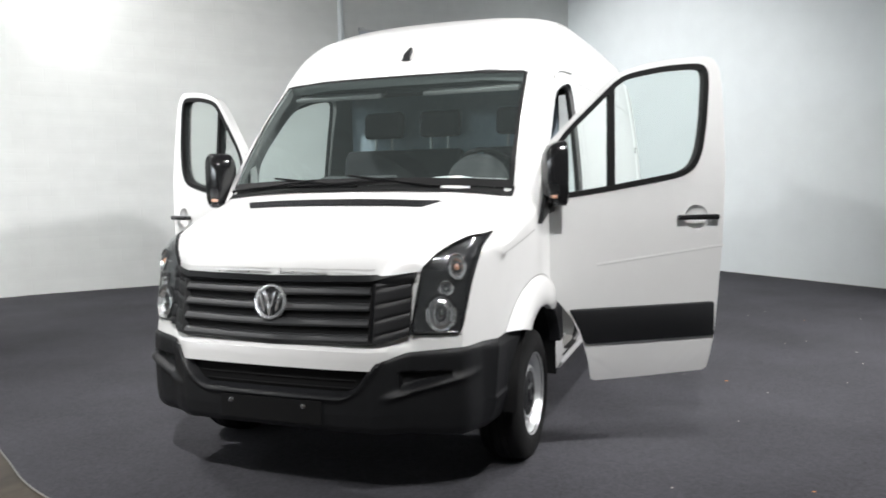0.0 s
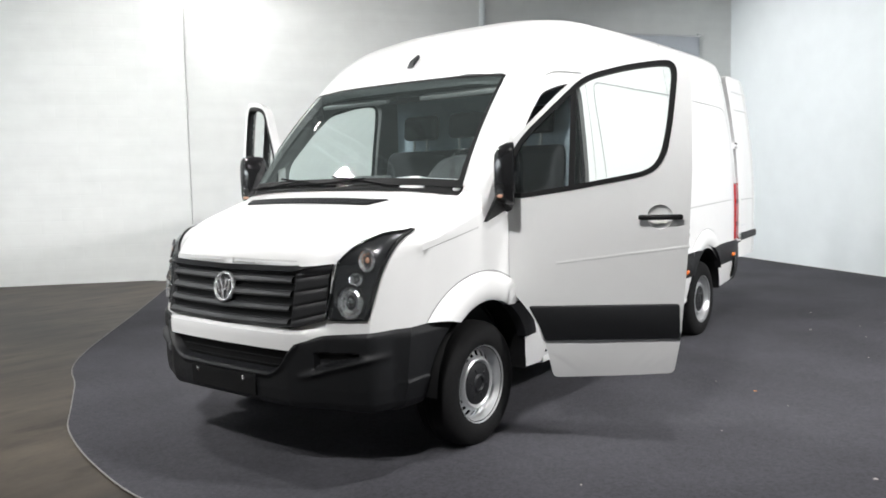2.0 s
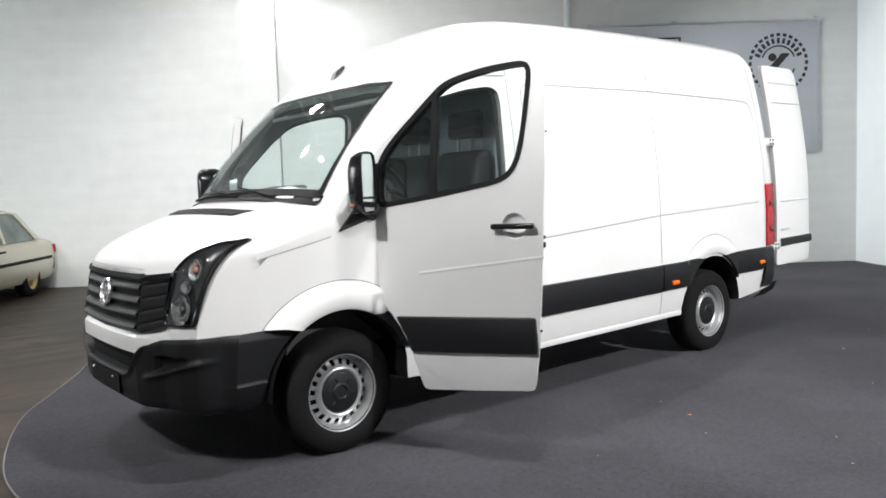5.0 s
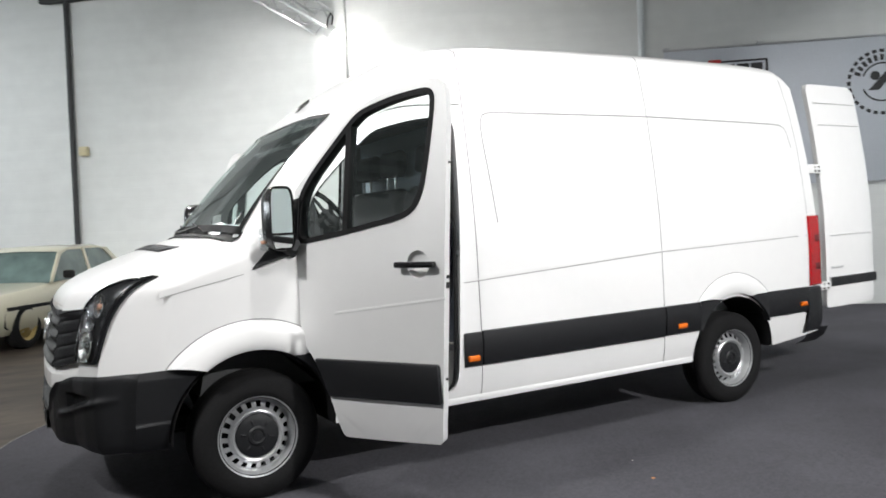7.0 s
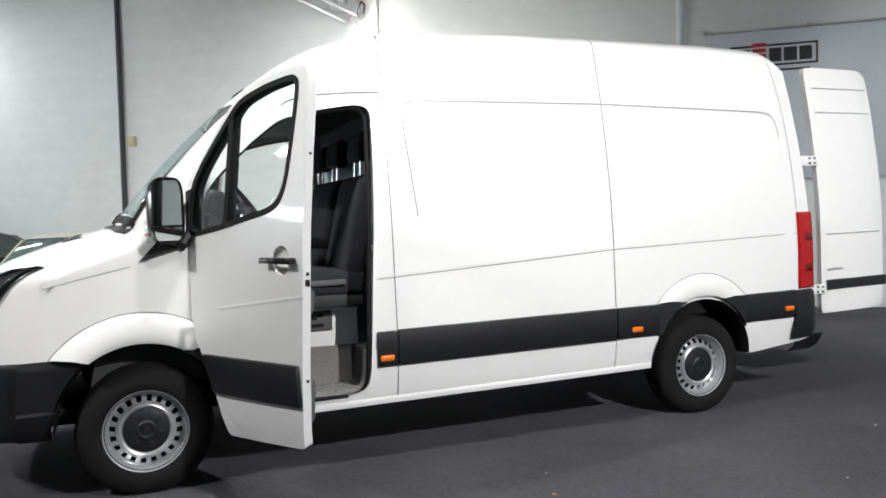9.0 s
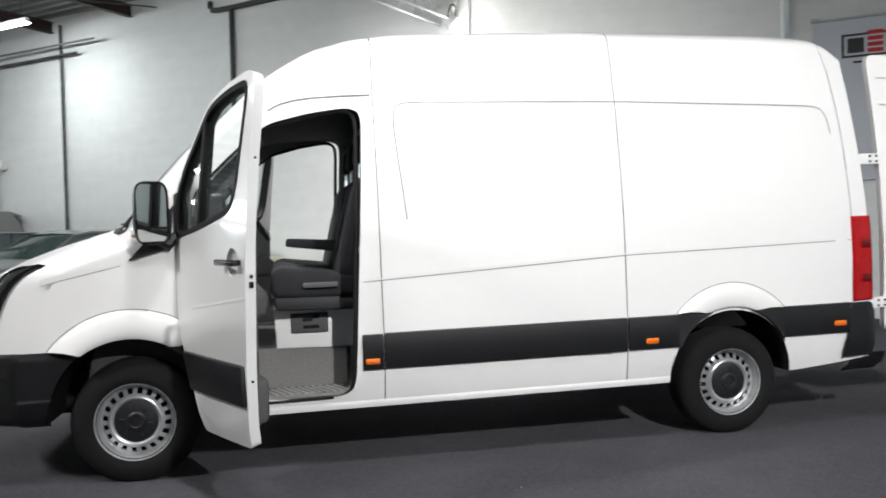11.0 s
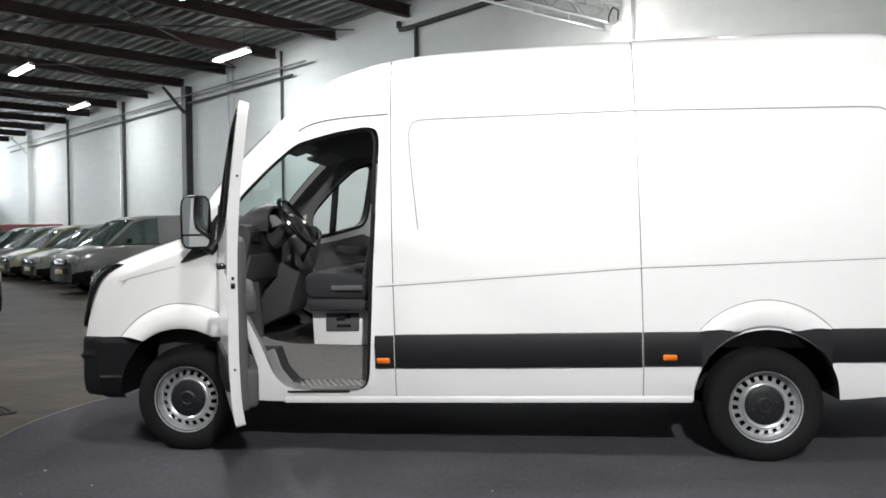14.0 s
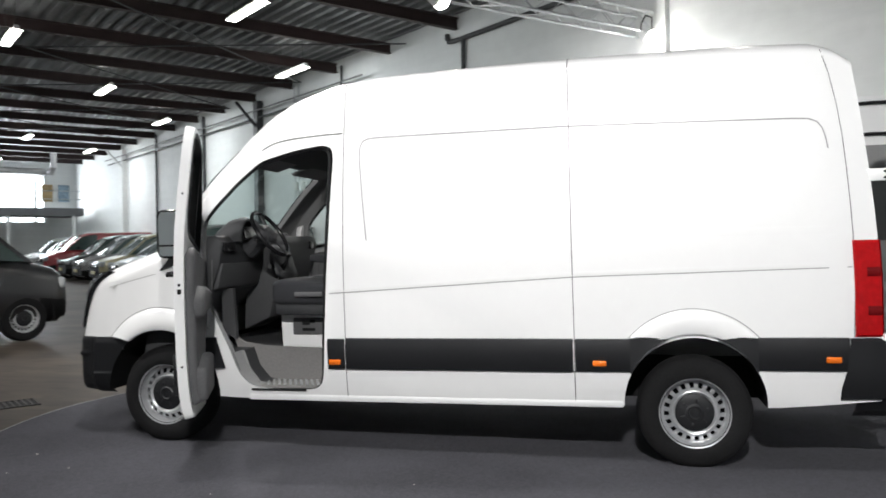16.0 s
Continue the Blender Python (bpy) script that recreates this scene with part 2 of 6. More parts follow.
GREYPIPE = material("grey_painted_pipe", (0.16, 0.16, 0.16), 0.6, vary=0.2)
ALU = material("aluminium_tube", (0.62, 0.63, 0.64), 0.35, 0.9, vary=0.1)
LAMPGLOW = material("lamp_glow", (1.0, 0.97, 0.92), 0.5, vary=0, emit=40)
TUBEGLOW = material("tube_glow", (1.0, 0.98, 0.93), 0.5, vary=0, emit=16)

# ---- mesh helpers ----
class Geo:
    """Gathers faces for one mesh; every face keeps a material slot."""

    def __init__(self):
        self.v, self.f, self.m = [], [], []

    def quad(self, pts, slot=0):
        n = len(self.v)
        self.v += [tuple(p) for p in pts]
        self.f.append(tuple(range(n, n + len(pts))))
        self.m.append(slot)
        return self

    def grid(self, rows, slot=0, loop=False, keep=None):
        n, w = len(self.v), len(rows[0])
        for r in rows:
            self.v += [tuple(p) for p in r]
        for i in range(len(rows) - 1):
            for j in range(w if loop else w - 1):
                if keep is None or keep(i, j):
                    k = (j + 1) % w
                    self.f.append((n + i * w + j, n + i * w + k, n + (i + 1) * w + k, n + (i + 1) * w + j))
                    self.m.append(slot)
        return self

    def box(self, centre, size, m=None, slot=0, bevel=0.0, seg=2):
        bm = bmesh.new()
        bmesh.ops.create_cube(bm, size=1)
        for p in bm.verts:
            p.co = Vector((p.co.x * size[0], p.co.y * size[1], p.co.z * size[2]))
        if bevel:
            bmesh.ops.bevel(bm, geom=list(bm.edges), offset=bevel, segments=seg, affect="EDGES", profile=0.5)
        return self.take(bm, Matrix.Translation(centre) @ (m or Matrix()), slot)

    def take(self, bm, m=None, slot=0):
        n = len(self.v)
        bm.verts.index_update()
        self.v += [tuple((m @ p.co) if m else p.co) for p in bm.verts]
        for f in bm.faces:
            self.f.append(tuple(n + p.index for p in f.verts))
            self.m.append(slot)
        bm.free()
        return self

    def tube(self, path, r, n=8, slot=0, shut=True):
        path = [Vector(p) for p in path]
        rows = []
        for i, p in enumerate(path):
            way = (path[min(i + 1, len(path) - 1)] - path[max(i - 1, 0)]).normalized()
            side = way.cross(Vector((0, 0, 1)) if abs(way.z) < 0.9 else Vector((0, 1, 0))).normalized()
            up = side.cross(way)
            rr = r[i] if isinstance(r, (list, tuple)) else r
            rows.append([p + (side * math.cos(a) + up * math.sin(a)) * rr for a in (2 * math.pi * k / n for k in range(n))])
        self.grid(rows, slot, loop=True)
        if shut:
            self.quad(rows[0], slot).quad(rows[-1], slot)
        return self

    def lathe(self, profile, m, n=32, slot=0, keep=None):
        """profile: (radius, height) pairs round the local z axis."""
        rows = [[m @ Vector((r * math.cos(a), r * math.sin(a), h)) for a in (2 * math.pi * k / n for k in range(n))] for r, h in profile]
        return self.grid(rows, slot, loop=True, keep=keep)

    def disc(self, r, m, n=24, slot=0):
        return self.quad([m @ Vector((r * math.cos(2 * math.pi * k / n), r * math.sin(2 * math.pi * k / n), 0)) for k in range(n)], slot)

    def prism(self, poly, a, b, slot=0):
        """poly: points; a, b: functions that lay a point on the one and the other side."""
        one, two = [a(p) for p in poly], [b(p) for p in poly]
        self.quad(one, slot).quad(two, slot)
        return self.grid([one + one[:1], two + two[:1]], slot)

    def move(self, m):
        self.v = [tuple(m @ Vector(p)) for p in self.v]
        return self

    def flip_y(self, c):
        self.v = [(x, 2 * c - y, z) for x, y, z in self.v]
        return self

    def mesh(self, name, mats, sharp=35, weld=0.0004):
        me = bpy.data.meshes.new(name)
        me.from_pydata(self.v, [], self.f)
        for m in mats if isinstance(mats, (list, tuple)) else [mats]:
            me.materials.append(m)
        me.polygons.foreach_set("material_index", self.m)
        bm = bmesh.new()
        bm.from_mesh(me)
        if weld:
            bmesh.ops.remove_doubles(bm, verts=bm.verts, dist=weld)
        bmesh.ops.recalc_face_normals(bm, faces=bm.faces)
        for f in bm.faces:
            f.smooth = True
        bm.to_mesh(me)
        bm.free()
        me.set_sharp_from_angle(angle=radians(sharp))
        return me


def empty(name, at=(0, 0, 0), **tags):
    ob = new(name)
    ob.empty_display_size = 0.2
    ob.matrix_world = at if isinstance(at, Matrix) else Matrix.Translation(at)
    return tagged(ob, **tags)


BASE = {}  # things whose parts were laid out before the thing was tilted


def part(name, geo, mats, parent=None, label="", sharp=35, local=False, weld=0.0004):
    """Links geo as one mesh object under a thing or a part. World places, unless local."""
    ob = new(name, geo.mesh(name, mats, sharp, weld) if isinstance(geo, Geo) else geo)
    if parent:
        ob.parent = parent
        if not local:
            ob.matrix_parent_inverse = BASE.get(parent.name, parent.matrix_basis).inverted() if parent.parent is None else Matrix()
    return tagged(ob, label=label)


def carve(ob, cutters):
    """Takes solids out of a mesh, for good."""
    for geo, mats in cutters:
        tool = new("tool", geo.mesh("tool", mats))
        mod = ob.modifiers.new("cut", "BOOLEAN")
        mod.object, mod.operation, mod.solver = tool, "DIFFERENCE", "EXACT"
        bpy.context.view_layer.update()
        me = bpy.data.meshes.new_from_object(ob.evaluated_get(bpy.context.evaluated_depsgraph_get()))
        ob.modifiers.clear()
        ob.data = me
        bpy.data.objects.remove(tool)
    ob.data.set_sharp_from_angle(angle=radians(32))


def tab(x, xs, ys, s=0.0):
    """A smoothed table."""
    if not s:
        return float(np.interp(x, xs, ys))
    return float(np.mean(np.interp(x + s * np.linspace(-1, 1, 9), xs, ys)))

# ---- the hall ----
def wall(name, a, b, height, thick, out, mats, label):
    """An upright slab from a to b whose visible face is the line a-b; out points away from the room."""
    o = out * thick
    g = Geo().prism([a, b, b + o, a + o], lambda p: (p.x, p.y, -0.02), lambda p: (p.x, p.y, height))
    return tagged(part(name, g, mats, sharp=20), label=label, category="wall", kind="structure")


K2, K3, K4 = CORNER - N * 20, hall(-42, -20), hall(-42, 0)
wall("wall_long", K4, CORNER, CEIL + 0.3, 0.3, N, WALLPAINT, "tall white painted hall wall with pipes")
wall("wall_side", CORNER - N * 0.0, K2, CEIL + 0.3, 0.3, U, PANELPAINT, "pale painted side wall of the stand")
wall("wall_back", K2, K3, CEIL + 0.3, 0.3, -N, WALLPAINT, "white painted rear wall of the hall")
g = Geo().prism([hall(0.05, 0.1), hall(0.05, -0.12), hall(0.62, -0.12), hall(0.62, 0.1)], lambda p: (p.x, p.y, 0), lambda p: (p.x, p.y, CEIL + 0.3))
tagged(part("column", g, WALLPAINT), label="white painted square wall column", category="column", kind="structure")
ring = [hall(-42.3, 0.3), hall(10.75, 0.3), hall(10.75, -20.3), hall(-42.3, -20.3)]
floor_geo = Geo().prism(ring, lambda p: (p.x, p.y, -0.2), lambda p: (p.x, p.y, 0))
tagged(part("floor", floor_geo, CONCRETE, weld=0), label="worn stained concrete hall floor", category="floor", kind="structure")
roof_geo = Geo().prism(ring, lambda p: (p.x, p.y, CEIL + 0.5), lambda p: (p.x, p.y, CEIL + 0.3))
off = 0.0
while off > -20:  # the ribs of the deck
    for w0, w1, z0, z1 in ((0, 0.05, 0.295, 0.20), (0.05, 0.16, 0.20, 0.20), (0.16, 0.21, 0.20, 0.295)):
        roof_geo.quad([hall(-42, off - w0, CEIL + z0), hall(10.4, off - w0, CEIL + z0), hall(10.4, off - w1, CEIL + z1), hall(-42, off - w1, CEIL + z1)])
    off -= 0.30
tagged(part("ceiling", roof_geo, DECK, weld=0, sharp=10), label="dark corrugated metal roof deck", category="ceiling", kind="structure")

FLIP = Matrix(((U.x, N.x, 0, 0), (U.y, N.y, 0, 0), (0, 0, 1, 0), (0, 0, 0, 1)))  # hall axes


def hbox(g, along, off, z, size, slot=0, bevel=0.0):
    """A box in hall axes: size along the wall, across it and upwards."""
    return g.box(hall(along, off, z), size, FLIP, slot, bevel)


# roof beams across the hall
beam_geo = Geo()
for z, h, w in ((CEIL - 0.13, 0.02, 0.14), (CEIL - 0.01, 0.24, 0.02), (CEIL + 0.11, 0.02, 0.14)):
    beam_geo.box((0, -10, z), (w, 20, h))
beam_mesh = beam_geo.mesh("roof_beam", BEAM)
for i in range(17):
    b = new("roof_beam", beam_mesh)
    b.matrix_world = Matrix.Translation(hall(0.4 - 2.7 * i, -0.02)) @ FLIP
    tagged(b, label="dark oxide-red steel roof beam", category="beam", kind="structure", group="roof beams")
# diagonal rods and a long purlin pipe under the deck
g = Geo()
for i in range(4):
    a = -6.6 - 5.4 * i
    g.tube([hall(a, -0.3, CEIL - 0.15), hall(a - 5.4, -7.5, CEIL - 0.15)], 0.018, 6)
    g.tube([hall(a - 5.4, -0.3, CEIL - 0.15), hall(a, -7.5, CEIL - 0.15)], 0.018, 6)
tagged(part("wind_braces", g, PIPE), label="thin dark diagonal bracing rods under the roof", category="bracing", kind="structure")


def run(name, path, r, mats, label, category="pipe", n=10):
    return tagged(part(name, Geo().tube(path, r, n), mats), label=label, category=category)


P = lambda along, z, off=-0.07: hall(along, off, z)  # noqa: E731
run("drain_pipe", [P(-4.73, 0), P(-4.73, 5.9)], 0.05, PIPE, "dark grey vertical rainwater pipe on the wall")
run("wall_pipe", [P(-5.3, 6.1), P(-5.3, 5.98), P(-5.25, 5.92), P(-5.1, 5.9), P(-4.73, 5.9), P(0, 5.98), P(4.0, 6.05), P(10.0, 6.1)], 0.055, PIPE, "dark grey pipe under the roof edge")
for along, r, m in ((-10.05, 0.035, PIPE), (-12.6, 0.03, ALU), (-12.9, 0.03, ALU), (-20.5, 0.06, PIPE), (-20.8, 0.03, ALU), (-26.3, 0.05, PIPE), (5.55, 0.05, PANELPAINT)):
    run("conduit", [P(along, 0), P(along, CEIL)], r, m, "thin vertical pipe on the white wall")
run("wall_pipe", [P(-8.6, 5.75, -0.3), P(-20.0, 5.75, -0.3), P(-34.0, 5.75, -0.3)], 0.025, GREYPIPE, "slim grey pipe along the wall under the roof")
run("wall_pipe", [P(-9.4, 5.55, -0.15), P(-20.0, 5.55, -0.15), P(-34.0, 5.55, -0.15)], 0.03, PIPE, "slim dark pipe along the wall")
for along in (-15.3, -31.2):
    g = Geo()
    hbox(g, along, -0.10, 3.05, (0.03, 0.2, 6.1))
    hbox(g, along - 0.16, -0.02, 3.05, (0.3, 0.03, 6.1))
    hbox(g, along - 0.16, -0.2, 3.05, (0.3, 0.03, 6.1))
    g.tube([hall(along - 0.1, -0.15, 5.2), hall(along - 0.1, -0.9, 6.0)], 0.05, 6)
    tagged(part("steel_column", g, PIPE if along > -20 else WALLPAINT), label="steel column standing against the white wall", category="column", kind="structure")
g = Geo()
hbox(g, -4.52, -0.05, 3.1, (0.16, 0.1, 0.17), bevel=0.012)
hbox(g, -4.52, -0.105, 3.1, (0.1, 0.02, 0.1), bevel=0.006)
tagged(part("socket_box", g, material("aged_cream_plastic", (0.62, 0.55, 0.35), 0.5, vary=0.1)), label="yellowed plastic socket box beside the pipe", category="socket box")
for along in (-12.45, -12.85):
    g = Geo()
    hbox(g, along, -0.06, 3.13, (0.2, 0.12, 0.26), bevel=0.015)
    hbox(g, along, -0.125, 3.13, (0.12, 0.02, 0.16), bevel=0.006)
    tagged(part("switch_box", g, material("white_plastic", (0.75, 0.75, 0.72), 0.4, vary=0.05)), label="white plastic switch box on the hall wall", category="switch box", group="switch boxes")

# fluorescent lamps
def tube_lamp(along, off):
    lamp = empty("ceiling_lamp", Matrix.Translation(hall(along, off, 5.72)) @ FLIP, label="long fluorescent lamp hanging under the roof beams", category="lamp", group="ceiling lamps")
    part("housing", Geo().prism([(-0.05, 0.0), (0.05, 0.0), (0.04, 0.08), (-0.04, 0.08)], lambda p: (-0.78, p[0], p[1]), lambda p: (0.78, p[0], p[1])), WALLPAINT, lamp, local=True)
    part("tube", Geo().box((0, 0, -0.012), (1.5, 0.2, 0.022), bevel=0.008), TUBEGLOW, lamp, "glowing white tube", local=True)
    for x in (-0.6, 0.6):
        part("hanger", Geo().tube([(x, 0, 0.09), (x, 0, CEIL - 5.42)], 0.006, 5), PIPE, lamp, local=True)


for along, off in TUBES:
    tube_lamp(along, off)

# lighting truss with spotlights
def truss(a, b, side_len, label):
    a, b = Vector(a), Vector(b)
    t = empty("lighting_truss", a, label=label, category="truss")
    way = (b - a).normalized()
    s = way.cross(Vector((0, 0, 1))).normalized() * side_len / 2
    up = Vector((0, 0, side_len / 2))
    n = int((b - a).length / 0.42)
    corners = [s + up, up - s, -s - up, s - up]
    for c in corners:
        part("chord", Geo().tube([a + c, b + c], 0.025, 8), ALU, t)
    for k in range(4):
        g = Geo()
        for i in range(n):
            p, q = a + (b - a) * i / n, a + (b - a) * (i + 1) / n
            c, d = corners[k], corners[(k + 1) % 4]
            g.tube([p + (c if i % 2 else d), q + (d if i % 2 else c)], 0.011, 5)
        part("lacing", g, ALU, t)
    return t


truss(hall(0.28, -0.2, 5.02), hall(-0.75, -13.0, 5.02), 0.34, "silver aluminium lighting truss of welded tubes")


def spotlight(eye, target, group="spotlights"):
    eye = Vector(eye)
    m = look(eye, target)
    t = empty("spotlight", m, label="pale glowing spotlight; two seen on the truss, others added unseen", category="spotlight", group=group)
    # white can and oversized bulb stand for the lamp's glare
    part("can", Geo().lathe([(0.05, 0.20), (0.10, 0.18), (0.115, 0.10), (0.12, 0.03), (0.125, 0.025), (0.125, 0.012), (0.115, 0.012)], Matrix(), 20), WALLPAINT, t, local=True)
    part("bulb", Geo().lathe([(0.118, 0.012), (0.125, -0.03), (0.115, -0.075), (0.085, -0.11), (0.045, -0.13), (0.0005, -0.135)], Matrix(), 20), LAMPGLOW, t, "glowing lens", local=True)
    part("yoke", Geo().tube([(-0.15, 0, 0.13), (-0.16, 0.12, 0.2), (-0.1, 0.24, 0.25), (0.1, 0.24, 0.25), (0.16, 0.12, 0.2), (0.15, 0, 0.13)], 0.012, 6), BLACK, t, local=True)


# every beam gets a lamp body, the added unseen ones too
for eye, target, watts, cone in SPOTS:
    d = (Vector(eye) - Vector(target)).normalized()
    spotlight(Vector(eye) + d * 0.2, target)

# the board on the wall behind the van: its marks are drawn as plain shapes
BOARD = material("pale_blue_board", (0.55, 0.58, 0.63), 0.5, vary=0.05)
INK = material("dark_print", (0.03, 0.03, 0.032), 0.5, vary=0.1)
INKRED = material("red_print", (0.55, 0.03, 0.03), 0.5, vary=0.1)
board = empty("sign_board", hall(7.83, -0.05, 2.0), label="pale grey board with dark printed emblems on the wall", category="sign board")
g = Geo()
hbox(g, 7.83, -0.03, 3.0, (3.86, 0.03, 2.2), bevel=0.006)
part("panel", g, BOARD, board)
g = Geo()
hbox(g, 7.83, -0.05, 4.11, (3.9, 0.03, 0.03))
part("rail", g, ALU, board, "thin metal top rail")
for along in (5.93, 7.35, 9.74):
    g = Geo()
    hbox(g, along, -0.06, 4.13, (0.09, 0.05, 0.05), bevel=0.01)
    part("clip", g, ALU, board)


def board_shape(name, loop, mats, lift=0.048):
    part(name, Geo().prism(loop, lambda p: hall(p[0], -0.044, p[1]), lambda p: hall(p[0], -lift, p[1])), mats, board, weld=0)


def rect(a0, a1, z0, z1):
    return [(a0, z0), (a1, z0), (a1, z1), (a0, z1)]


for loop in (rect(6.26, 7.46, 3.86, 3.89), rect(6.26, 7.46, 3.57, 3.60), rect(6.26, 6.29, 3.60, 3.86), rect(7.43, 7.46, 3.60, 3.86)):
    board_shape("frame_bar", loop, INK)
for a0, w in ((6.33, 0.20), (6.80, 0.17), (7.0, 0.18), (7.21, 0.17)):
    board_shape("block", rect(a0, a0 + w, 3.63, 3.83), INK)
for z in (3.62, 3.70, 3.78, 3.86):
    board_shape("red_bar", rect(6.57, 6.76, z, z + 0.055), INKRED, 0.05)
board_shape("caption_bar", rect(6.4, 7.35, 3.49, 3.52), INK)
cx, cz, R = 9.1, 3.40, 0.50
for i in range(28):  # a toothed ring
    a, b = 2 * math.pi * (i - 0.3) / 28, 2 * math.pi * (i + 0.3) / 28
    board_shape("tooth", [(cx + math.cos(a) * R * 0.9, cz + math.sin(a) * R * 0.9), (cx + math.cos(a) * R, cz + math.sin(a) * R), (cx + math.cos(b) * R, cz + math.sin(b) * R), (cx + math.cos(b) * R * 0.9, cz + math.sin(b) * R * 0.9)], INK)
for i in range(11):
    a = math.pi * (0.12 + 0.76 * i / 10)
    ca, sa = math.cos(a), math.sin(a)
    board_shape("ring_block", [(cx + ca * R * q - sa * w, cz + sa * R * q + ca * w) for q, w in ((0.66, 0.025), (0.84, 0.025), (0.84, -0.025), (0.66, -0.025))], INK)
for a0, a1 in ((20, 160), (200, 340)):
    n = 16
    arc = [radians(a0 + (a1 - a0) * i / n) for i in range(n + 1)]
    board_shape("ring_arc", [(cx + math.cos(a) * R * 0.60, cz + math.sin(a) * R * 0.60) for a in arc] + [(cx + math.cos(a) * R * 0.55, cz + math.sin(a) * R * 0.55) for a in reversed(arc)], INK)
board_shape("plain_wedge", [(cx - 0.2, cz - 0.12), (cx - 0.05, cz - 0.12), (cx + 0.2, cz + 0.16), (cx + 0.05, cz + 0.16)], INK)
board_shape("plain_disc", [(cx - 0.1 + 0.07 * math.cos(i / 6 * math.pi), cz + 0.1 + 0.07 * math.sin(i / 6 * math.pi)) for i in range(12)], INK)

# the carpet of the stand: a thin sheet with a rounded end
def smooth(pts, n=6):
    """A soft curve through points."""
    out = []
    for i in range(len(pts) - 1):
        a, b, c, d = (Vector((*pts[min(max(k, 0), len(pts) - 1)], 0)) for k in (i - 1, i, i + 1, i + 2))
        for t in (k / n for k in range(n)):
            p = 0.5 * (2 * b + (c - a) * t + (2 * a - 5 * b + 4 * c - d) * t**2 + (3 * b - a - 3 * c + d) * t**3)
            out.append((p.x, p.y))
    return out + [pts[-1]]


edge = [(3.72, 8.62), (3.22, 7.92), (1.6, 6.1), (-0.1, 4.22), (-0.62, 3.3), (-0.95, 2.72), (-1.17, 2.33), (-1.33, 1.9), (-1.45, 1.45), (-1.53, 1.0), (-1.53, 0.55), (-1.45, 0.1), (-1.3, -0.45), (-1.05, -1.2),
        (-0.6, -2.1), (0.1, -3.1), (1.1, -4.3), (2.2, -5.6), (3.2, -7.4)]
edge = smooth(edge)
rim_pts = edge[:]
edge += [(3.6, -7.4), (11.55, 2.22), (4.3, 8.2)]
g = Geo().prism(edge, lambda p: (p[0], p[1], 0.001), lambda p: (p[0], p[1], 0.008))
tagged(part("carpet", g, CARPET, weld=0), label="dark grey carpet with a rounded edge on the concrete", category="carpet", kind="structure")
g = Geo()
line = [Vector((x, y, 0.007)) for x, y in rim_pts]
g.tube(line, 0.0045, 5)
tagged(part("carpet_trim", g, material("grey_edging", (0.22, 0.215, 0.21), 0.6, vary=0.15)), label="thin pale edging strip round the dark carpet", category="edging", kind="structure")

# scraps trodden into the carpet
random.seed(7)
g = Geo()
for i in range(46):
    x, y, r = random.uniform(-1.1, 5.5), random.uniform(-3.6, -0.4), random.uniform(0.004, 0.013)
    if y < -2.0 and x < 0.3:
        continue
    pts = [(x + r * random.uniform(0.5, 1.2) * math.cos(k * 1.25), y + r * random.uniform(0.5, 1.2) * math.sin(k * 1.25)) for k in range(5)]
    g.prism(pts, lambda p: (p[0], p[1], 0.0085), lambda p: (p[0], p[1], 0.011), i % 5 == 0)
tagged(part("litter", g, [material("pale_scrap", (0.42, 0.40, 0.37), 0.8, vary=0.2), material("orange_scrap", (0.5, 0.2, 0.06), 0.8, vary=0.2)], weld=0), label="tiny pale and orange scraps on the dark carpet", category="litter", kind="stuff")

# floor drain
drain = empty("floor_drain", hall(0.62, -9.85, 0), label="dark cast-iron floor drain grate in the concrete", category="drain")
IRON = material("cast_iron", (0.03, 0.03, 0.03), 0.6, 0.3, vary=0.3)
g = Geo()
for d, s in ((-0.16, (0.02, 0.62)), (0.16, (0.02, 0.62))):
    hbox(g, 0.62 + d, -9.85, 0.004, (s[0], s[1], 0.012))
for d in (-0.3, 0.3):
    hbox(g, 0.62, -9.85 + d, 0.004, (0.34, 0.02, 0.012))
part("grate_frame", g, IRON, drain)
for i in range(11):
    g = Geo()
    hbox(g, 0.62, -9.85 - 0.25 + 0.05 * i, 0.004, (0.30, 0.022, 0.010))
    part("grate_bar", g, IRON, drain)
# thin black sheet stands for the dark hollow under the bars
g = Geo()
hbox(g, 0.62, -9.85, 0.0015, (0.3, 0.58, 0.003))
part("sump_shade", g, BLACK, drain)

# far end: a glazed front over a dark gallery edge
CONCRETE2 = material("grey_gallery", (0.13, 0.135, 0.14), 0.6, vary=0.15)
FARGLOW = material("daylight_pane", (0.86, 0.93, 1.0), 0.5, vary=0, emit=5.0)
g = Geo()
hbox(g, -42.15, -10.1, 1.4, (0.3, 20.4, 2.8))
hbox(g, -42.15, -10.1, 5.95, (0.3, 20.4, 0.9))
hbox(g, -42.15, -0.8, 4.1, (0.3, 1.9, 3.0))
tagged(part("wall_end", g, WALLPAINT), label="white far end wall with a glazed upper front", category="wall", kind="structure")
g = Geo()
hbox(g, -42.25, -10.8, 4.15, (0.04, 18.4, 2.75))
tagged(part("window_1", g, FARGLOW), label="bright daylight glazing in the far end wall", category="window", kind="structure")
for i in range(9):
    g = Geo()
    hbox(g, -42.05, -2.2 - 2.1 * i, 4.15, (0.12, 0.14, 2.75))
    tagged(part("mullion", g, WALLPAINT), label="white window post of the glazed front", category="mullion", kind="structure")
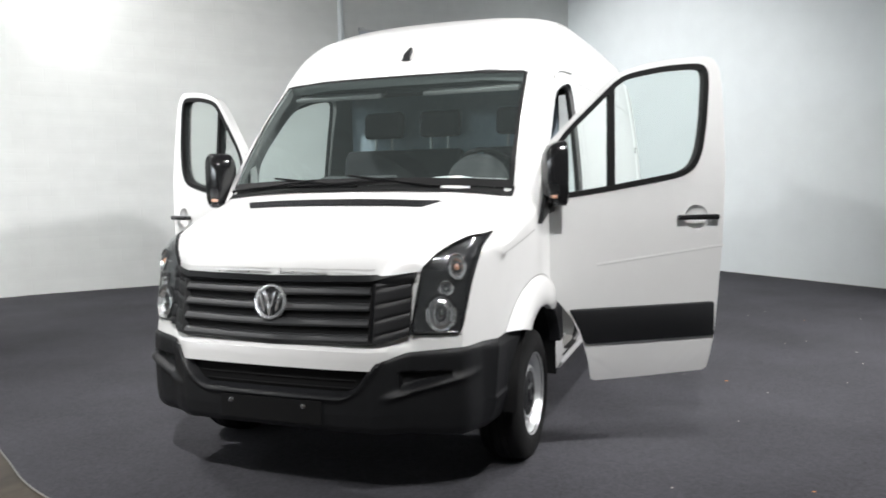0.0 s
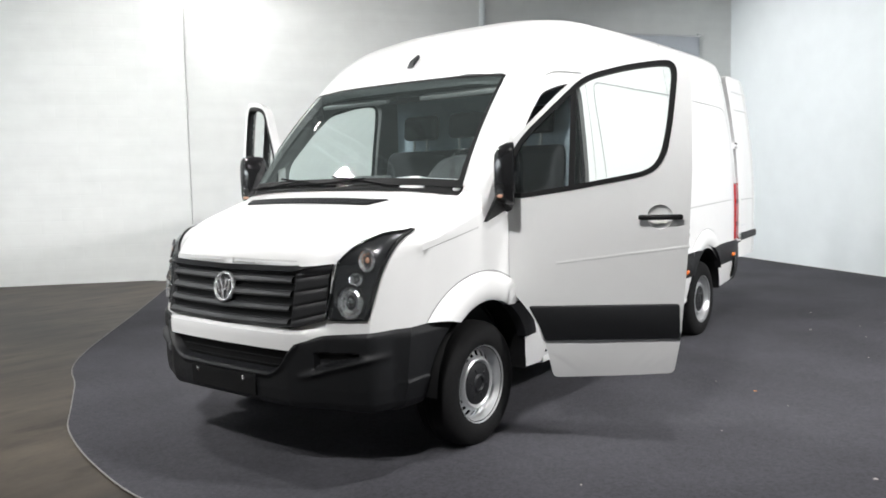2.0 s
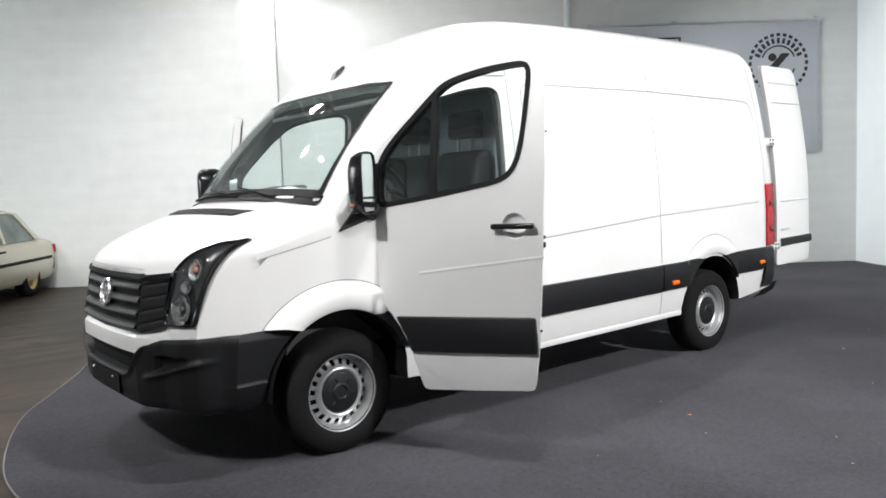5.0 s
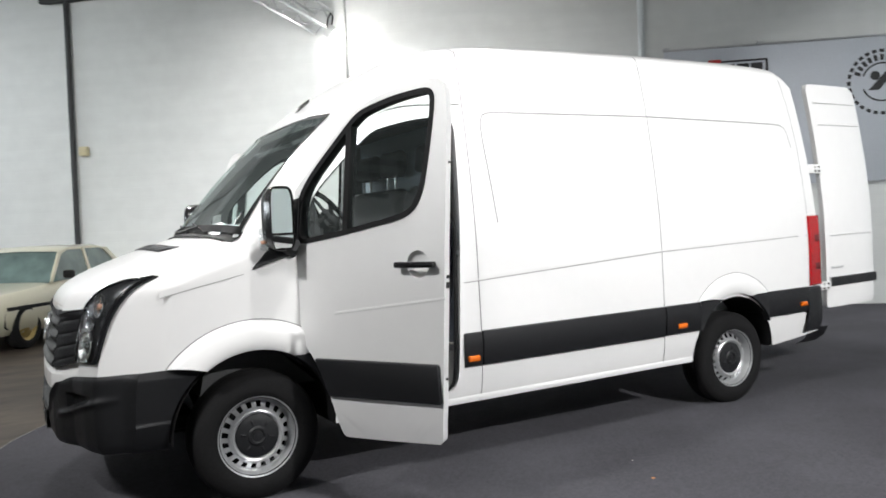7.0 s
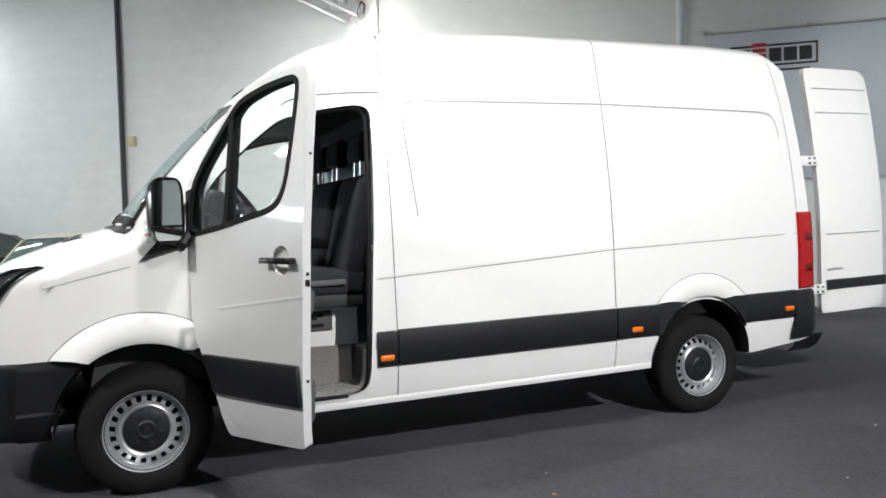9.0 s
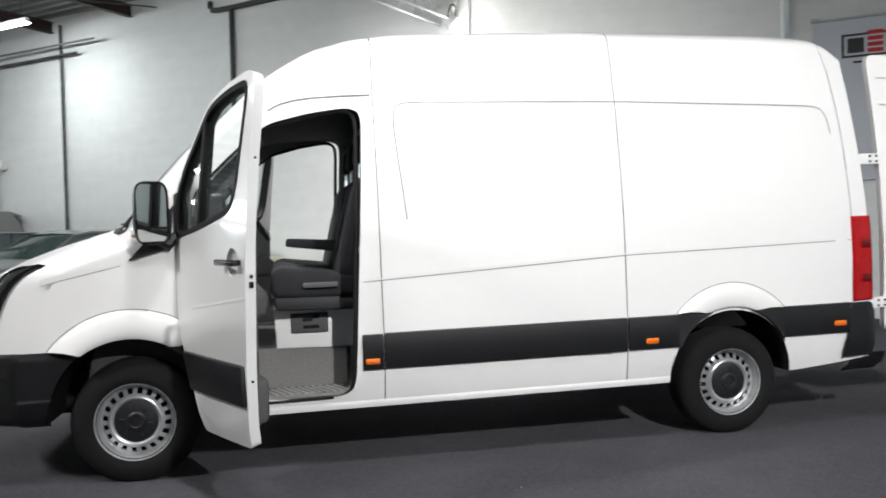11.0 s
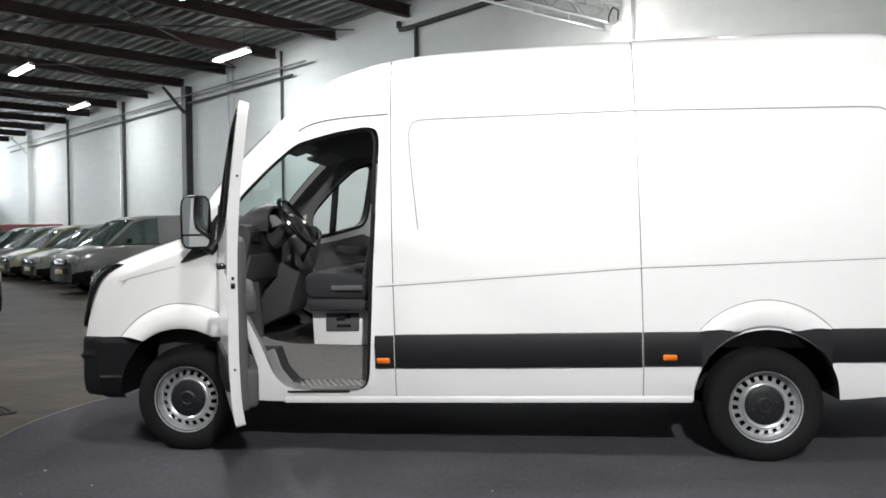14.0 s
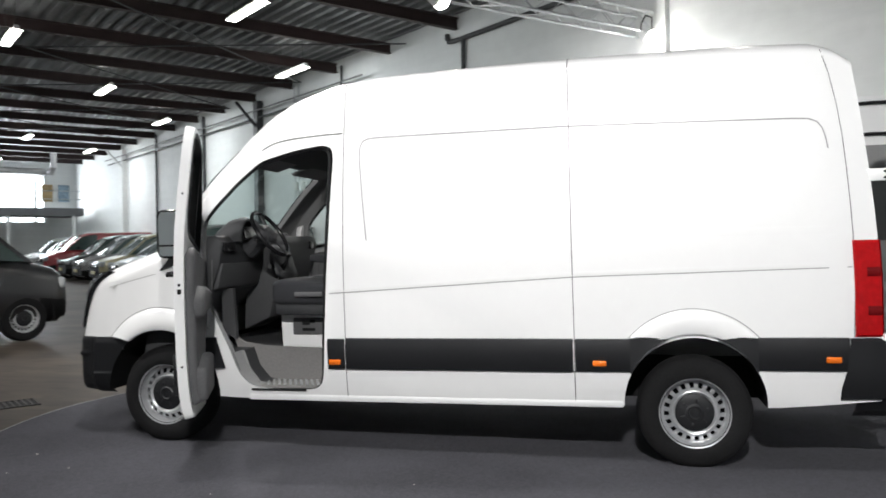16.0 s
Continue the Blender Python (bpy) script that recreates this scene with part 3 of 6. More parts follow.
gal = empty("gallery", hall(-38, -8, 0), label="dark grey gallery edge with a railing at the far end", category="gallery")
g = Geo()
hbox(g, -38.0, -9.0, 3.25, (0.3, 17.0, 0.42))
hbox(g, -40.0, -9.0, 3.1, (3.8, 17.0, 0.12))
part("gallery_floor", g, CONCRETE2, gal)
for i in range(6):
    g = Geo()
    hbox(g, -38.0, -1.0 - 3.2 * i, 1.55, (0.16, 0.16, 3.1))
    part("post", g, WALLPAINT, gal)
g = Geo()
for z in (4.4, 3.95):
    g.tube([hall(-38, -0.6, z), hall(-38, -17.4, z)], 0.025, 6)
part("rail", g, ALU, gal)
for off, z, m in ((-1.6, 4.5, "ochre_print"), (-0.7, 4.5, "blue_print")):
    g = Geo()
    hbox(g, -41.9, off, z, (0.05, 0.6, 1.0))
    tagged(part("poster", g, material(m, (0.35, 0.25, 0.12) if m[0] == "o" else (0.2, 0.28, 0.35), 0.5, vary=0.5, scale=1.0, second_scale=3.0)), label="faded printed poster on the far wall", category="poster")
duct = Geo().tube([hall(-30, -3.5, 5.6), hall(-30, -3.5, 5.0), hall(-30.4, -3.5, 4.85), hall(-33, -3.5, 4.85)], 0.14, 12)
tagged(part("air_duct", duct, ALU), label="bare metal air duct bending under the roof", category="duct")
g = Geo()
hbox(g, -31.5, -5.5, 4.85, (0.8, 4.5, 0.25), bevel=0.03)
tagged(part("air_unit", g, ALU), label="grey metal ventilation box hanging under the roof", category="air unit")

# ---- the white van: x runs to its tail, its near side lies at y = 0, C is its middle ----
import functools

C, WB = 0.9965, 3.668
HUB = 0.345
MID = 0.026  # shifts nose, grille and badge off the middle to fit the camera's view


@functools.lru_cache(maxsize=None)
def tum(z):
    """How far the side leans in at the height z."""
    return tab(z, [0.30, 0.36, 0.44, 0.55, 0.75, 1.15, 1.35, 1.55, 1.8, 2.05, 2.2, 2.38, 2.6], [0.06, 0.045, 0.02, 0.008, 0.0, 0.0, 0.004, 0.016, 0.042, 0.075, 0.098, 0.13, 0.175], 0.04)


@functools.lru_cache(maxsize=None)
def taper(u):
    return tab(u, [-1.0, -0.8, -0.5, -0.2, 0.3, 4.0, 4.5, 4.73], [0.065, 0.045, 0.022, 0.006, 0.0, 0.0, 0.010, 0.040], 0.03)


@functools.lru_cache(maxsize=None)
def bow(d):
    """How far the front curves back at d from the middle: nearly flat, then a fold and a corner."""
    d -= MID * max(0.0, 1 - (abs(d) / 0.84) ** 4)
    return tab(min(abs(d), 0.96), [0, 0.3, 0.487, 0.55, 0.63, 0.75, 0.84, 0.88, 0.918, 0.96], [0.022, 0.028, 0.042, 0.080, 0.145, 0.185, 0.235, 0.36, 0.49, 0.57], 0.012)


@functools.lru_cache(maxsize=None)
def fade(u):
    return tab(u, [-0.99, -0.12, 0.5, 1.0], [1.0, 0.33, 0.33, 0.0])


@functools.lru_cache(maxsize=None)
def spine(u):
    """The height of the middle line."""
    if u < -0.12:
        return tab(u, [-1.1, -0.99, -0.9, -0.8, -0.7, -0.5, -0.3, -0.12], [1.10, 1.165, 1.205, 1.248, 1.288, 1.358, 1.418, 1.468], 0.02)
    if u < 0.46:
        return 1.468 + (u + 0.12) * (2.10 - 1.468) / 0.58 + 0.03 * math.sin(math.pi * (u + 0.12) / 0.58)
    return tab(u, [0.46, 0.56, 0.68, 0.85, 1.05, 1.3, 1.6, 2.3, 3.0, 4.0, 4.5, 4.65, 4.75], [2.10, 2.19, 2.285, 2.41, 2.52, 2.605, 2.65, 2.68, 2.69, 2.688, 2.672, 2.63, 2.55], 0.05 if u > 0.56 else 0.0)


@functools.lru_cache(maxsize=None)
def shape(u):
    k = tab(u, [-0.99, -0.2, 0.0, 0.45, 0.9, 1.4, 2.3], [0.05, 0.03, 0.015, 0.012, 0.008, 0.008, 0.025])
    h = tab(u, [-0.99, -0.2, -0.05, 0.45, 0.7, 1.1, 1.6], [0.10, 0.10, 0.05, 0.06, 0.095, 0.13, 0.14])
    m = tab(u, [-0.99, -0.2, -0.05, 0.45, 0.9, 1.4], [3.2, 3.2, 5.0, 5.0, 3.2, 2.8])
    return k, h, m


def tail_lean(z):
    """How far the tail leans forward at the height z."""
    return 0.105 * max((z - 1.1) / 1.4, 0) ** 1.4


def xs(u, d, z):
    lean = tail_lean(z) * min(max((u - 4.1) / 0.63, 0), 1)
    back = 0.2 * (min(max(z, 0.75), 1.12) - 0.75) * math.exp(-max(u + 0.99, 0) / 0.12) if u < 0 else 0
    if u < -0.8:  # the bed of the grille
        back += 0.022 * max(0.0, min((z - 0.775) / 0.02, (1.09 - z) / 0.02, ((0.66 if d < 0 else 0.61) - abs(d - MID)) / 0.02, 1.0)) * math.exp(-max(u + 0.99, 0) / 0.02)
    return u + bow(d) * fade(u) - lean + back


def rise(u, d):
    return spine(u + bow(d) * max(fade(u) - 0.33, 0)) - (0.05 + 0.012 * min(abs(d) / 0.7, 1) ** 2) * math.exp(-(u + 0.99) / 0.07)


@functools.lru_cache(maxsize=None)
def rim(u, inset=0.0):
    """Where the side ends and the top begins: half width and height."""
    k, h, m = shape(u)
    D = 0.85
    for _ in range(4):
        z = rise(u, D) - k - h - inset
        D = C - tum(z) - taper(u) - inset
    return D, z


def side(u, z, out=0.0, right=False):
    d = C - tum(z) - taper(u) + out
    y = C + d if right else C - d
    return Vector((xs(u, d, z), y, z))


def top(u, d, out=0.0):
    """A point of the hood, windscreen or roof at d from the middle (d < 0: the near side)."""
    k, h, m = shape(u)
    D, _ = rim(u)
    q = min(abs(d) / D, 1.0)
    z = rise(u, d) - k * q * q - h * (1 - (1 - q**m) ** (1 / m)) + out
    return Vector((xs(u, d, z), C + d, z))


def section(u, low, inset=0.0, rows=20, tops=24):
    D, ze = rim(u, inset)
    k, h, m = shape(u)
    pts = []
    for i in range(rows):
        z = low + (ze - low) * i / rows
        d = C - tum(z) - taper(u) - inset
        pts.append((d, z))
    for j in range(tops + 1):
        a = 0.5 * math.pi * j / tops
        d = D * math.cos(a) ** (2 / m)
        pts.append((d, rise(u, d) - inset - k * (d / D) ** 2 - h * (1 - math.sin(a) ** (2 / m))))
    return pts


def hull(stations, low, inset=0.0, slot=0, floor_slot=0):
    g, rows = Geo(), []
    for u in stations:
        pts = section(u, low(u) if callable(low) else low, inset)
        near = [Vector((xs(u, d, z), C - d, z)) for d, z in pts]
        far = [Vector((xs(u, d, z), C + d, z)) for d, z in reversed(pts[:-1])]
        rows.append(near + far)
    g.grid(rows, slot)
    g.grid([[r[0], r[-1]] for r in rows], floor_slot)
    for u, r in ((stations[0], rows[0]), (stations[-1], rows[-1])):
        n = len(r) // 2
        cap = []
        for i in range(n):
            a, b = r[i], r[-1 - i]
            cap.append([Vector((xs(u, a.y + (b.y - a.y) * s / 72 - C, a.z), a.y + (b.y - a.y) * s / 72, a.z)) if 0 < s < 72 else (a if s == 0 else b) for s in range(73)])
        cap.append([r[n]] * 73)
        g.grid(cap, slot)
    return g


van = empty("panel_van", Matrix.Translation((2.0, C, 0)), label="white high-roof panel van with open cab doors on carpet", category="van")
BASE["panel_van"] = van.matrix_basis.copy()
RAKE = Matrix.Rotation(-0.0135, 4, "Y")  # the empty van sits a little nose-down
van.matrix_basis = van.matrix_basis @ RAKE
stations = [-0.99, -0.975, -0.955, -0.93, -0.9, -0.85, -0.78, -0.7, -0.6, -0.5, -0.4, -0.3, -0.2, -0.16, -0.14, -0.125, -0.115, -0.105, -0.09, -0.075, -0.06, -0.03] + [0.06 * i for i in range(22)] + [1.32 + 0.22 * i for i in range(14)] + [4.4, 4.5, 4.56, 4.62, 4.66, 4.695, 4.72, 4.735]
body = part("body", hull(stations, lambda u: tab(u, [-1, -0.72, -0.68, 0.4, 3.9, 4.1, 4.78], [0.69, 0.69, 0.42, 0.36, 0.36, 0.36, 0.42])), [PAINT, DARKTRIM, BLACK, HEADLINER, HEADERTRIM], van, "white painted sheet-metal body with faint creases", weld=0.001)


def slab(poly, y0, y1, slot):
    return Geo().prism(poly, lambda p: (p[0], y0, p[1]), lambda p: (p[0], y1, p[1]), slot)


def ellipse(cx, cz, rx, rz, n=40):
    return [(cx + rx * math.cos(2 * math.pi * i / n), cz + rz * math.sin(2 * math.pi * i / n)) for i in range(n)]


def rounded(poly, r=0.04, n=4):
    """The outline with its corners rounded off."""
    out = []
    for i, p in enumerate(poly):
        a, p, b = Vector(poly[i - 1]), Vector(p), Vector(poly[(i + 1) % len(poly)])
        da, db = (a - p), (b - p)
        u0, u1 = p + da.normalized() * min(r, da.length * 0.45), p + db.normalized() * min(r, db.length * 0.45)
        for k in range(n + 1):
            t = k / n
            q = u0 * (1 - t) ** 2 + p * (2 * t * (1 - t)) + u1 * t**2
            out.append((q.x, q.y))
    return out


OPENING = [(0.80, 0.415), (1.15, 0.415), (1.215, 0.45), (1.235, 0.52), (1.265, 1.2), (1.285, 1.6), (1.30, 2.02), (1.285, 2.085), (1.22, 2.11), (1.0, 2.075), (0.76, 2.01), (0.60, 1.88), (0.40, 1.68), (0.33, 1.58), (0.33, 1.1), (0.40, 0.95), (0.52, 0.72), (0.60, 0.52), (0.68, 0.435)]
OPENING = rounded(OPENING, 0.06, 3)
STEPWELL = [(0.80, 0.417), (1.14, 0.417), (1.205, 0.45), (1.225, 0.52), (1.23, 0.67), (0.56, 0.67), (0.61, 0.53), (0.69, 0.44)]
slots = [PAINT, DARKTRIM, BLACK, HEADLINER, HEADERTRIM]
cuts = []
inner = hull([-0.10 + 0.07 * i for i in range(23)] + [1.6, 2.4, 3.4, 4.2, 4.55, 4.65], 0.66, 0.055, 3, 1)
cuts.append((inner, slots))
cuts.append((slab([(-0.02, 0.0), (1.30, 0.0), (1.30, 0.40), (0.6, 0.40), (0.2, 0.40), (-0.02, 0.3)], 0.12, 2 * C - 0.12, 2), slots))
for y0, y1, y2, y3 in ((-0.3, 0.165, 0.12, 0.34), (2 * C - 0.165, 2 * C + 0.3, 2 * C - 0.34, 2 * C - 0.12)):
    cuts.append((slab(OPENING, y0, y1, 3), slots))
    cuts.append((slab(STEPWELL, y2, y3, 1), slots))
for cx, rx, rz in ((0.0, 0.44, 0.445), (WB, 0.425, 0.42)):
    for y0, y1 in ((-0.3, 0.36), (2 * C - 0.36, 2 * C + 0.3)):
        cuts.append((slab(ellipse(cx, 0.40, rx, rz), y0, y1, 2), slots))
# the windscreen's opening
us = [-0.095 + 0.58 * i / 14 for i in range(15)]


def pane_d(u):
    return 0.84 - 0.06 * (u + 0.1) / 0.6


def sheet(us, dfun, n, out):
    return [[top(u, dfun(u) * (2 * j / n - 1), out) for j in range(n + 1)] for u in us]


hi, lo = sheet(us, pane_d, 20, 0.12), sheet(us, pane_d, 20, -0.14)
g = Geo().grid(hi, 1).grid(lo, 1)
g.grid([hi[0], lo[0]], 1).grid([hi[-1], lo[-1]], 4).grid([[r[0] for r in hi], [r[0] for r in lo]], 3).grid([[r[-1] for r in hi], [r[-1] for r in lo]], 3)
cuts.append((g, slots))
# the tail's opening behind the open rear doors
cuts.append((slab([(4.5, 0.70), (5.2, 0.70), (5.2, 2.42), (4.5, 2.42)], 0.22, 2 * C - 0.22, 1), slots))
carve(body, cuts)

# windscreen and its black border
us2 = [-0.115 + 0.61 * i / 40 for i in range(41)]
rows = sheet(us2, lambda u: pane_d(u) + 0.025, 24, 0.011)
pane = part("windscreen", Geo().grid(rows), SCREEN, van, "tinted windscreen with a black border")
pane.visible_shadow = False
border = Geo()
full = sheet(us2, lambda u: pane_d(u) + 0.025, 80, 0.015)
border.grid(full, 0, keep=lambda i, j: i < 2 or i > 38 or j < 1 or j > 78)
part("windscreen_border", border, BLACK, pane)


# wheels
def wheel_mesh():
    m = Matrix()
    tyre = Geo().lathe([(0.205, 0.10), (0.222, 0.112), (0.26, 0.118), (0.30, 0.112), (0.332, 0.098), (0.346, 0.075), (0.350, 0.05), (0.344, 0.045), (0.350, 0.04), (0.351, 0.01), (0.344, 0.006), (0.351, 0.0), (0.351, -0.03), (0.344, -0.036), (0.350, -0.042),
                        (0.346, -0.075), (0.332, -0.098), (0.30, -0.112), (0.26, -0.118), (0.215, -0.11), (0.205, -0.10)], m, 56)
    rim_geo = Geo().lathe([(0.216, 0.104), (0.217, 0.110), (0.211, 0.108), (0.207, 0.096), (0.203, 0.072), (0.197, 0.052), (0.190, 0.046)], m, 64)
    rim_geo.lathe([(0.190, 0.046), (0.187, 0.046), (0.183, 0.048), (0.153, 0.066), (0.149, 0.074), (0.142, 0.083), (0.133, 0.087), (0.124, 0.084), (0.118, 0.076), (0.10, 0.072)], m, 80, keep=lambda i, j: not (i == 2 and j % 4 in (1, 2)))
    rim_geo.lathe([(0.206, 0.08), (0.19, -0.02), (0.19, -0.10), (0.214, -0.106)], m, 40)
    # flat black disc stands for the shade behind the rim's holes
    back = Geo().lathe([(0.188, 0.012), (0.04, 0.012)], m, 40)
    cap = Geo().lathe([(0.120, 0.070), (0.116, 0.082), (0.10, 0.088), (0.055, 0.090), (0.045, 0.098), (0.036, 0.098), (0.030, 0.090), (0.0005, 0.092)], m, 40)
    for i in range(6):
        a = 2 * math.pi * (i + 0.5) / 6
        cap.box((0.078 * math.cos(a), 0.078 * math.sin(a), 0.088), (0.026, 0.012, 0.012), Matrix.Rotation(a, 4, "Z"), bevel=0.004)
    return [("tyre", tyre.mesh("tyre", TYRE, 50)), ("rim", rim_geo.mesh("rim", STEEL, 40)), ("brake_shadow", back.mesh("hub", BLACK)), ("hub_cap", cap.mesh("hub_cap", PLASTIC, 30))]


WHEEL = wheel_mesh()
for x, y, sgn, turn in ((0.0, 0.145, 1, 20), (WB, 0.145, 1, 50), (0.0, 2 * C - 0.145, -1, 0), (WB, 2 * C - 0.145, -1, 30)):
    w = part("wheel", Geo().lathe([(0.06, -0.09), (0.06, 0.0), (0.0005, 0.0)], Matrix(), 16), BLACK, van)
    w.matrix_parent_inverse = van.matrix_basis.inverted()
    w.matrix_basis = pose(x, y, HUB, 90 if sgn > 0 else -90, 0, 0) @ pose(0, 0, 0, 0, 0, turn)
    for name, me in WHEEL:
        name = "hub" if name == "brake_shadow" else name
        o = new(name, me)
        o.parent = w

# cab doors: built shut, then swung open about their hinges
DOOR = [(0.575, 0.352), (0.9, 0.37), (1.24, 0.395), (1.275, 0.60), (1.315, 1.11), (1.335, 1.54), (1.335, 1.95), (1.325, 2.09), (1.30, 2.145), (1.25, 2.165), (1.05, 2.15), (0.90, 2.125), (0.77, 2.085), (0.69, 2.035), (0.60, 1.955), (0.42, 1.78), (0.30, 1.66), (0.25, 1.58),
        (0.242, 1.3), (0.24, 1.0), (0.29, 0.91), (0.38, 0.82), (0.46, 0.72), (0.515, 0.60), (0.55, 0.48)]
PANE = [(0.34, 1.392), (0.675, 1.437), (1.08, 1.505), (1.15, 1.545), (1.195, 1.63), (1.225, 1.80), (1.25, 2.04), (1.24, 2.095), (1.20, 2.115), (1.0, 2.10), (0.80, 2.06), (0.73, 2.02), (0.45, 1.76), (0.37, 1.66), (0.345, 1.55)]
HINGE = Vector((0.30, 0.06, 0))
SWING = {False: 65.0, True: 65.0}


def skin_y(x, z):
    return tum(z)


def fill(poly, hole, y, slot, g, more=()):
    """A flat-lying ring of quads between an outline and a hole in it, laid on the side."""
    bm = bmesh.new()
    edges = []
    for loop in [poly] + ([hole] if hole else []) + list(more):
        vs = [bm.verts.new((p[0], 0, p[1])) for p in loop]
        edges += [bm.edges.new((vs[i], vs[(i + 1) % len(vs)])) for i in range(len(vs))]
    bmesh.ops.triangle_fill(bm, use_beauty=True, use_dissolve=False, edges=edges)
    bmesh.ops.bisect_edges(bm, edges=[e for e in bm.edges if e.calc_length() > 0.25 and not e.is_boundary], cuts=2)
    bmesh.ops.triangulate(bm, faces=bm.faces)
    for v in bm.verts:
        v.co.y = y(v.co.x, v.co.z)
    return g.take(bm, None, slot)


def dense(poly, step=0.06):
    out = []
    for a, b in zip(poly, poly[1:] + poly[:1]):
        n = max(1, int(math.dist(a, b) / step))
        out += [(a[0] + (b[0] - a[0]) * i / n, a[1] + (b[1] - a[1]) * i / n) for i in range(n)]
    return out


def band(poly_a, poly_b, ya, yb, g, slot=0):
    a = [(p[0], ya(*p), p[1]) for p in poly_a]
    b = [(p[0], yb(*p), p[1]) for p in poly_b]
    return g.grid([a + a[:1], b + b[:1]], slot)


def shrink(poly, r):
    """The outline drawn in by about r."""
    cx, cz = sum(p[0] for p in poly) / len(poly), sum(p[1] for p in poly) / len(poly)
    area2 = sum(a[0] * b[1] - b[0] * a[1] for a, b in zip(poly, poly[1:] + poly[:1]))
    out = []
    n = len(poly)
    for i, p in enumerate(poly):
        a, b = Vector(poly[i - 1]), Vector(poly[(i + 1) % n])
        t = (b - a).normalized()
        s = 1 if area2 > 0 else -1
        out.append((p[0] - t.y * r * s, p[1] + t.x * r * s))
    return out


def prism_y(poly, y0, y1, g=None, slot=0):
    return (g or Geo()).prism(poly, lambda p: (p[0], y0, p[1]), lambda p: (p[0], y1, p[1]), slot)


def soft(g, r=0.02, seg=2):
    """Rounds the edges of what was gathered."""
    me = g.mesh("soft", [DARKTRIM])
    bm = bmesh.new()
    bm.from_mesh(me)
    bmesh.ops.bevel(bm, geom=[e for e in bm.edges if len(e.link_faces) == 2 and e.calc_face_angle(0) > 0.5], offset=r, segments=seg, affect="EDGES", profile=0.5, clamp_overlap=True)
    out = Geo().take(bm)
    bpy.data.meshes.remove(me)
    return out


def cab_door(right):
    def place(g):
        if right:
            g.flip_y(C)
        h = Vector((HINGE.x, 2 * C - HINGE.y if right else HINGE.y, 0))
        a = SWING[right] * (1 if right else -1)
        return g.move(Matrix.Translation(h) @ Matrix.Rotation(radians(a), 4, "Z") @ Matrix.Translation(-h))

    outline, pane = dense(rounded(DOOR, 0.03, 3)), dense(rounded(PANE, 0.07, 3))
    frame_hole = shrink(pane, -0.012)
    g = Geo()
    dish = ellipse(1.165, 1.272, 0.068, 0.068, 28)
    fill(outline, frame_hole, lambda x, z: skin_y(x, z), 0, g, [dish])
    inner = shrink(outline, 0.012)
    fill(inner, frame_hole, lambda x, z: skin_y(x, z) + 0.055, 0, g)
    band(outline, inner, skin_y, lambda x, z: skin_y(x, z) + 0.055, g)
    band(frame_hole, frame_hole, skin_y, lambda x, z: skin_y(x, z) + 0.055, g)
    door = part("cab_door", place(g), PAINT, van, "open white cab door with a framed window")
    # rubber round the panes and the bar between them
    g = Geo()
    ring = shrink(pane, 0.016)
    band(frame_hole, ring, lambda x, z: skin_y(x, z) - 0.004, lambda x, z: skin_y(x, z) - 0.003, g)
    band(frame_hole, ring, lambda x, z: skin_y(x, z) + 0.06, lambda x, z: skin_y(x, z) + 0.06, g)
    band(ring, ring, lambda x, z: skin_y(x, z) - 0.003, lambda x, z: skin_y(x, z) + 0.06, g)
    bar = [(0.672, 1.437), (0.706, 1.442), (0.722, 2.03), (0.69, 1.985)]
    g.prism(bar, lambda p: (p[0], skin_y(*p) - 0.003, p[1]), lambda p: (p[0], skin_y(*p) + 0.05, p[1]))
    part("window_seal", place(g), BLACK, door)
    g = Geo()
    fill(shrink(pane, 0.002), None, lambda x, z: skin_y(x, z) + 0.02, 0, g)
    pane_ob = part("window_pane", place(g), GLASS, door)
    pane_ob.visible_shadow = False
    # black corner piece that carries the mirror
    g = Geo().prism([(0.25, 1.40), (0.345, 1.40), (0.36, 1.64), (0.31, 1.63), (0.255, 1.56)], lambda p: (p[0], skin_y(*p) - 0.012, p[1]), lambda p: (p[0], skin_y(*p) + 0.02, p[1]))
    part("mirror_base", place(g), PLASTIC, door)
    # rubbing strip
    strip = [(0.44, 0.775), (1.268, 0.795), (1.272, 0.60), (0.53, 0.575), (0.50, 0.66)]
    g = soft(Geo().prism(strip, lambda p: (p[0], skin_y(*p) - 0.024, p[1]), lambda p: (p[0], skin_y(*p) + 0.01, p[1])), 0.014, 2)
    part("rubbing_strip", place(g), PLASTIC, door)
    # latch and bump stops on the rear edge
    for z, w, h in ((1.17, 0.022, 0.03), (1.21, 0.014, 0.016), (1.75, 0.010, 0.012), (0.72, 0.010, 0.012)):
        xe = tab(z, [0.60, 1.11, 1.54, 1.95], [1.272, 1.312, 1.331, 1.331])
        part("latch", place(Geo().box((xe, skin_y(xe, z) + 0.03, z), (0.014, w, h), bevel=0.003)), GLOSSBLACK, door)
    # handle and its dish
    g = Geo().box((1.165, -0.036, 1.272), (0.235, 0.024, 0.03), bevel=0.011, seg=3)
    g.box((1.07, -0.02, 1.272), (0.03, 0.045, 0.028), bevel=0.008).box((1.262, -0.02, 1.272), (0.03, 0.045, 0.028), bevel=0.008)
    part("door_handle", place(g), GLOSSBLACK, door, "black pull handle")
    g = Geo().grid([[(1.165 + (x - 1.165) * q, skin_y(x, z) + deep, 1.272 + (z - 1.272) * q) for x, z in dish + dish[:1]] for q, deep in ((1.0, -0.0005), (0.97, 0.006), (0.85, 0.018), (0.6, 0.026), (0.3, 0.029), (0.01, 0.030))])
    part("handle_dish", place(g), PAINT, door)
    # crease
    g = Geo()
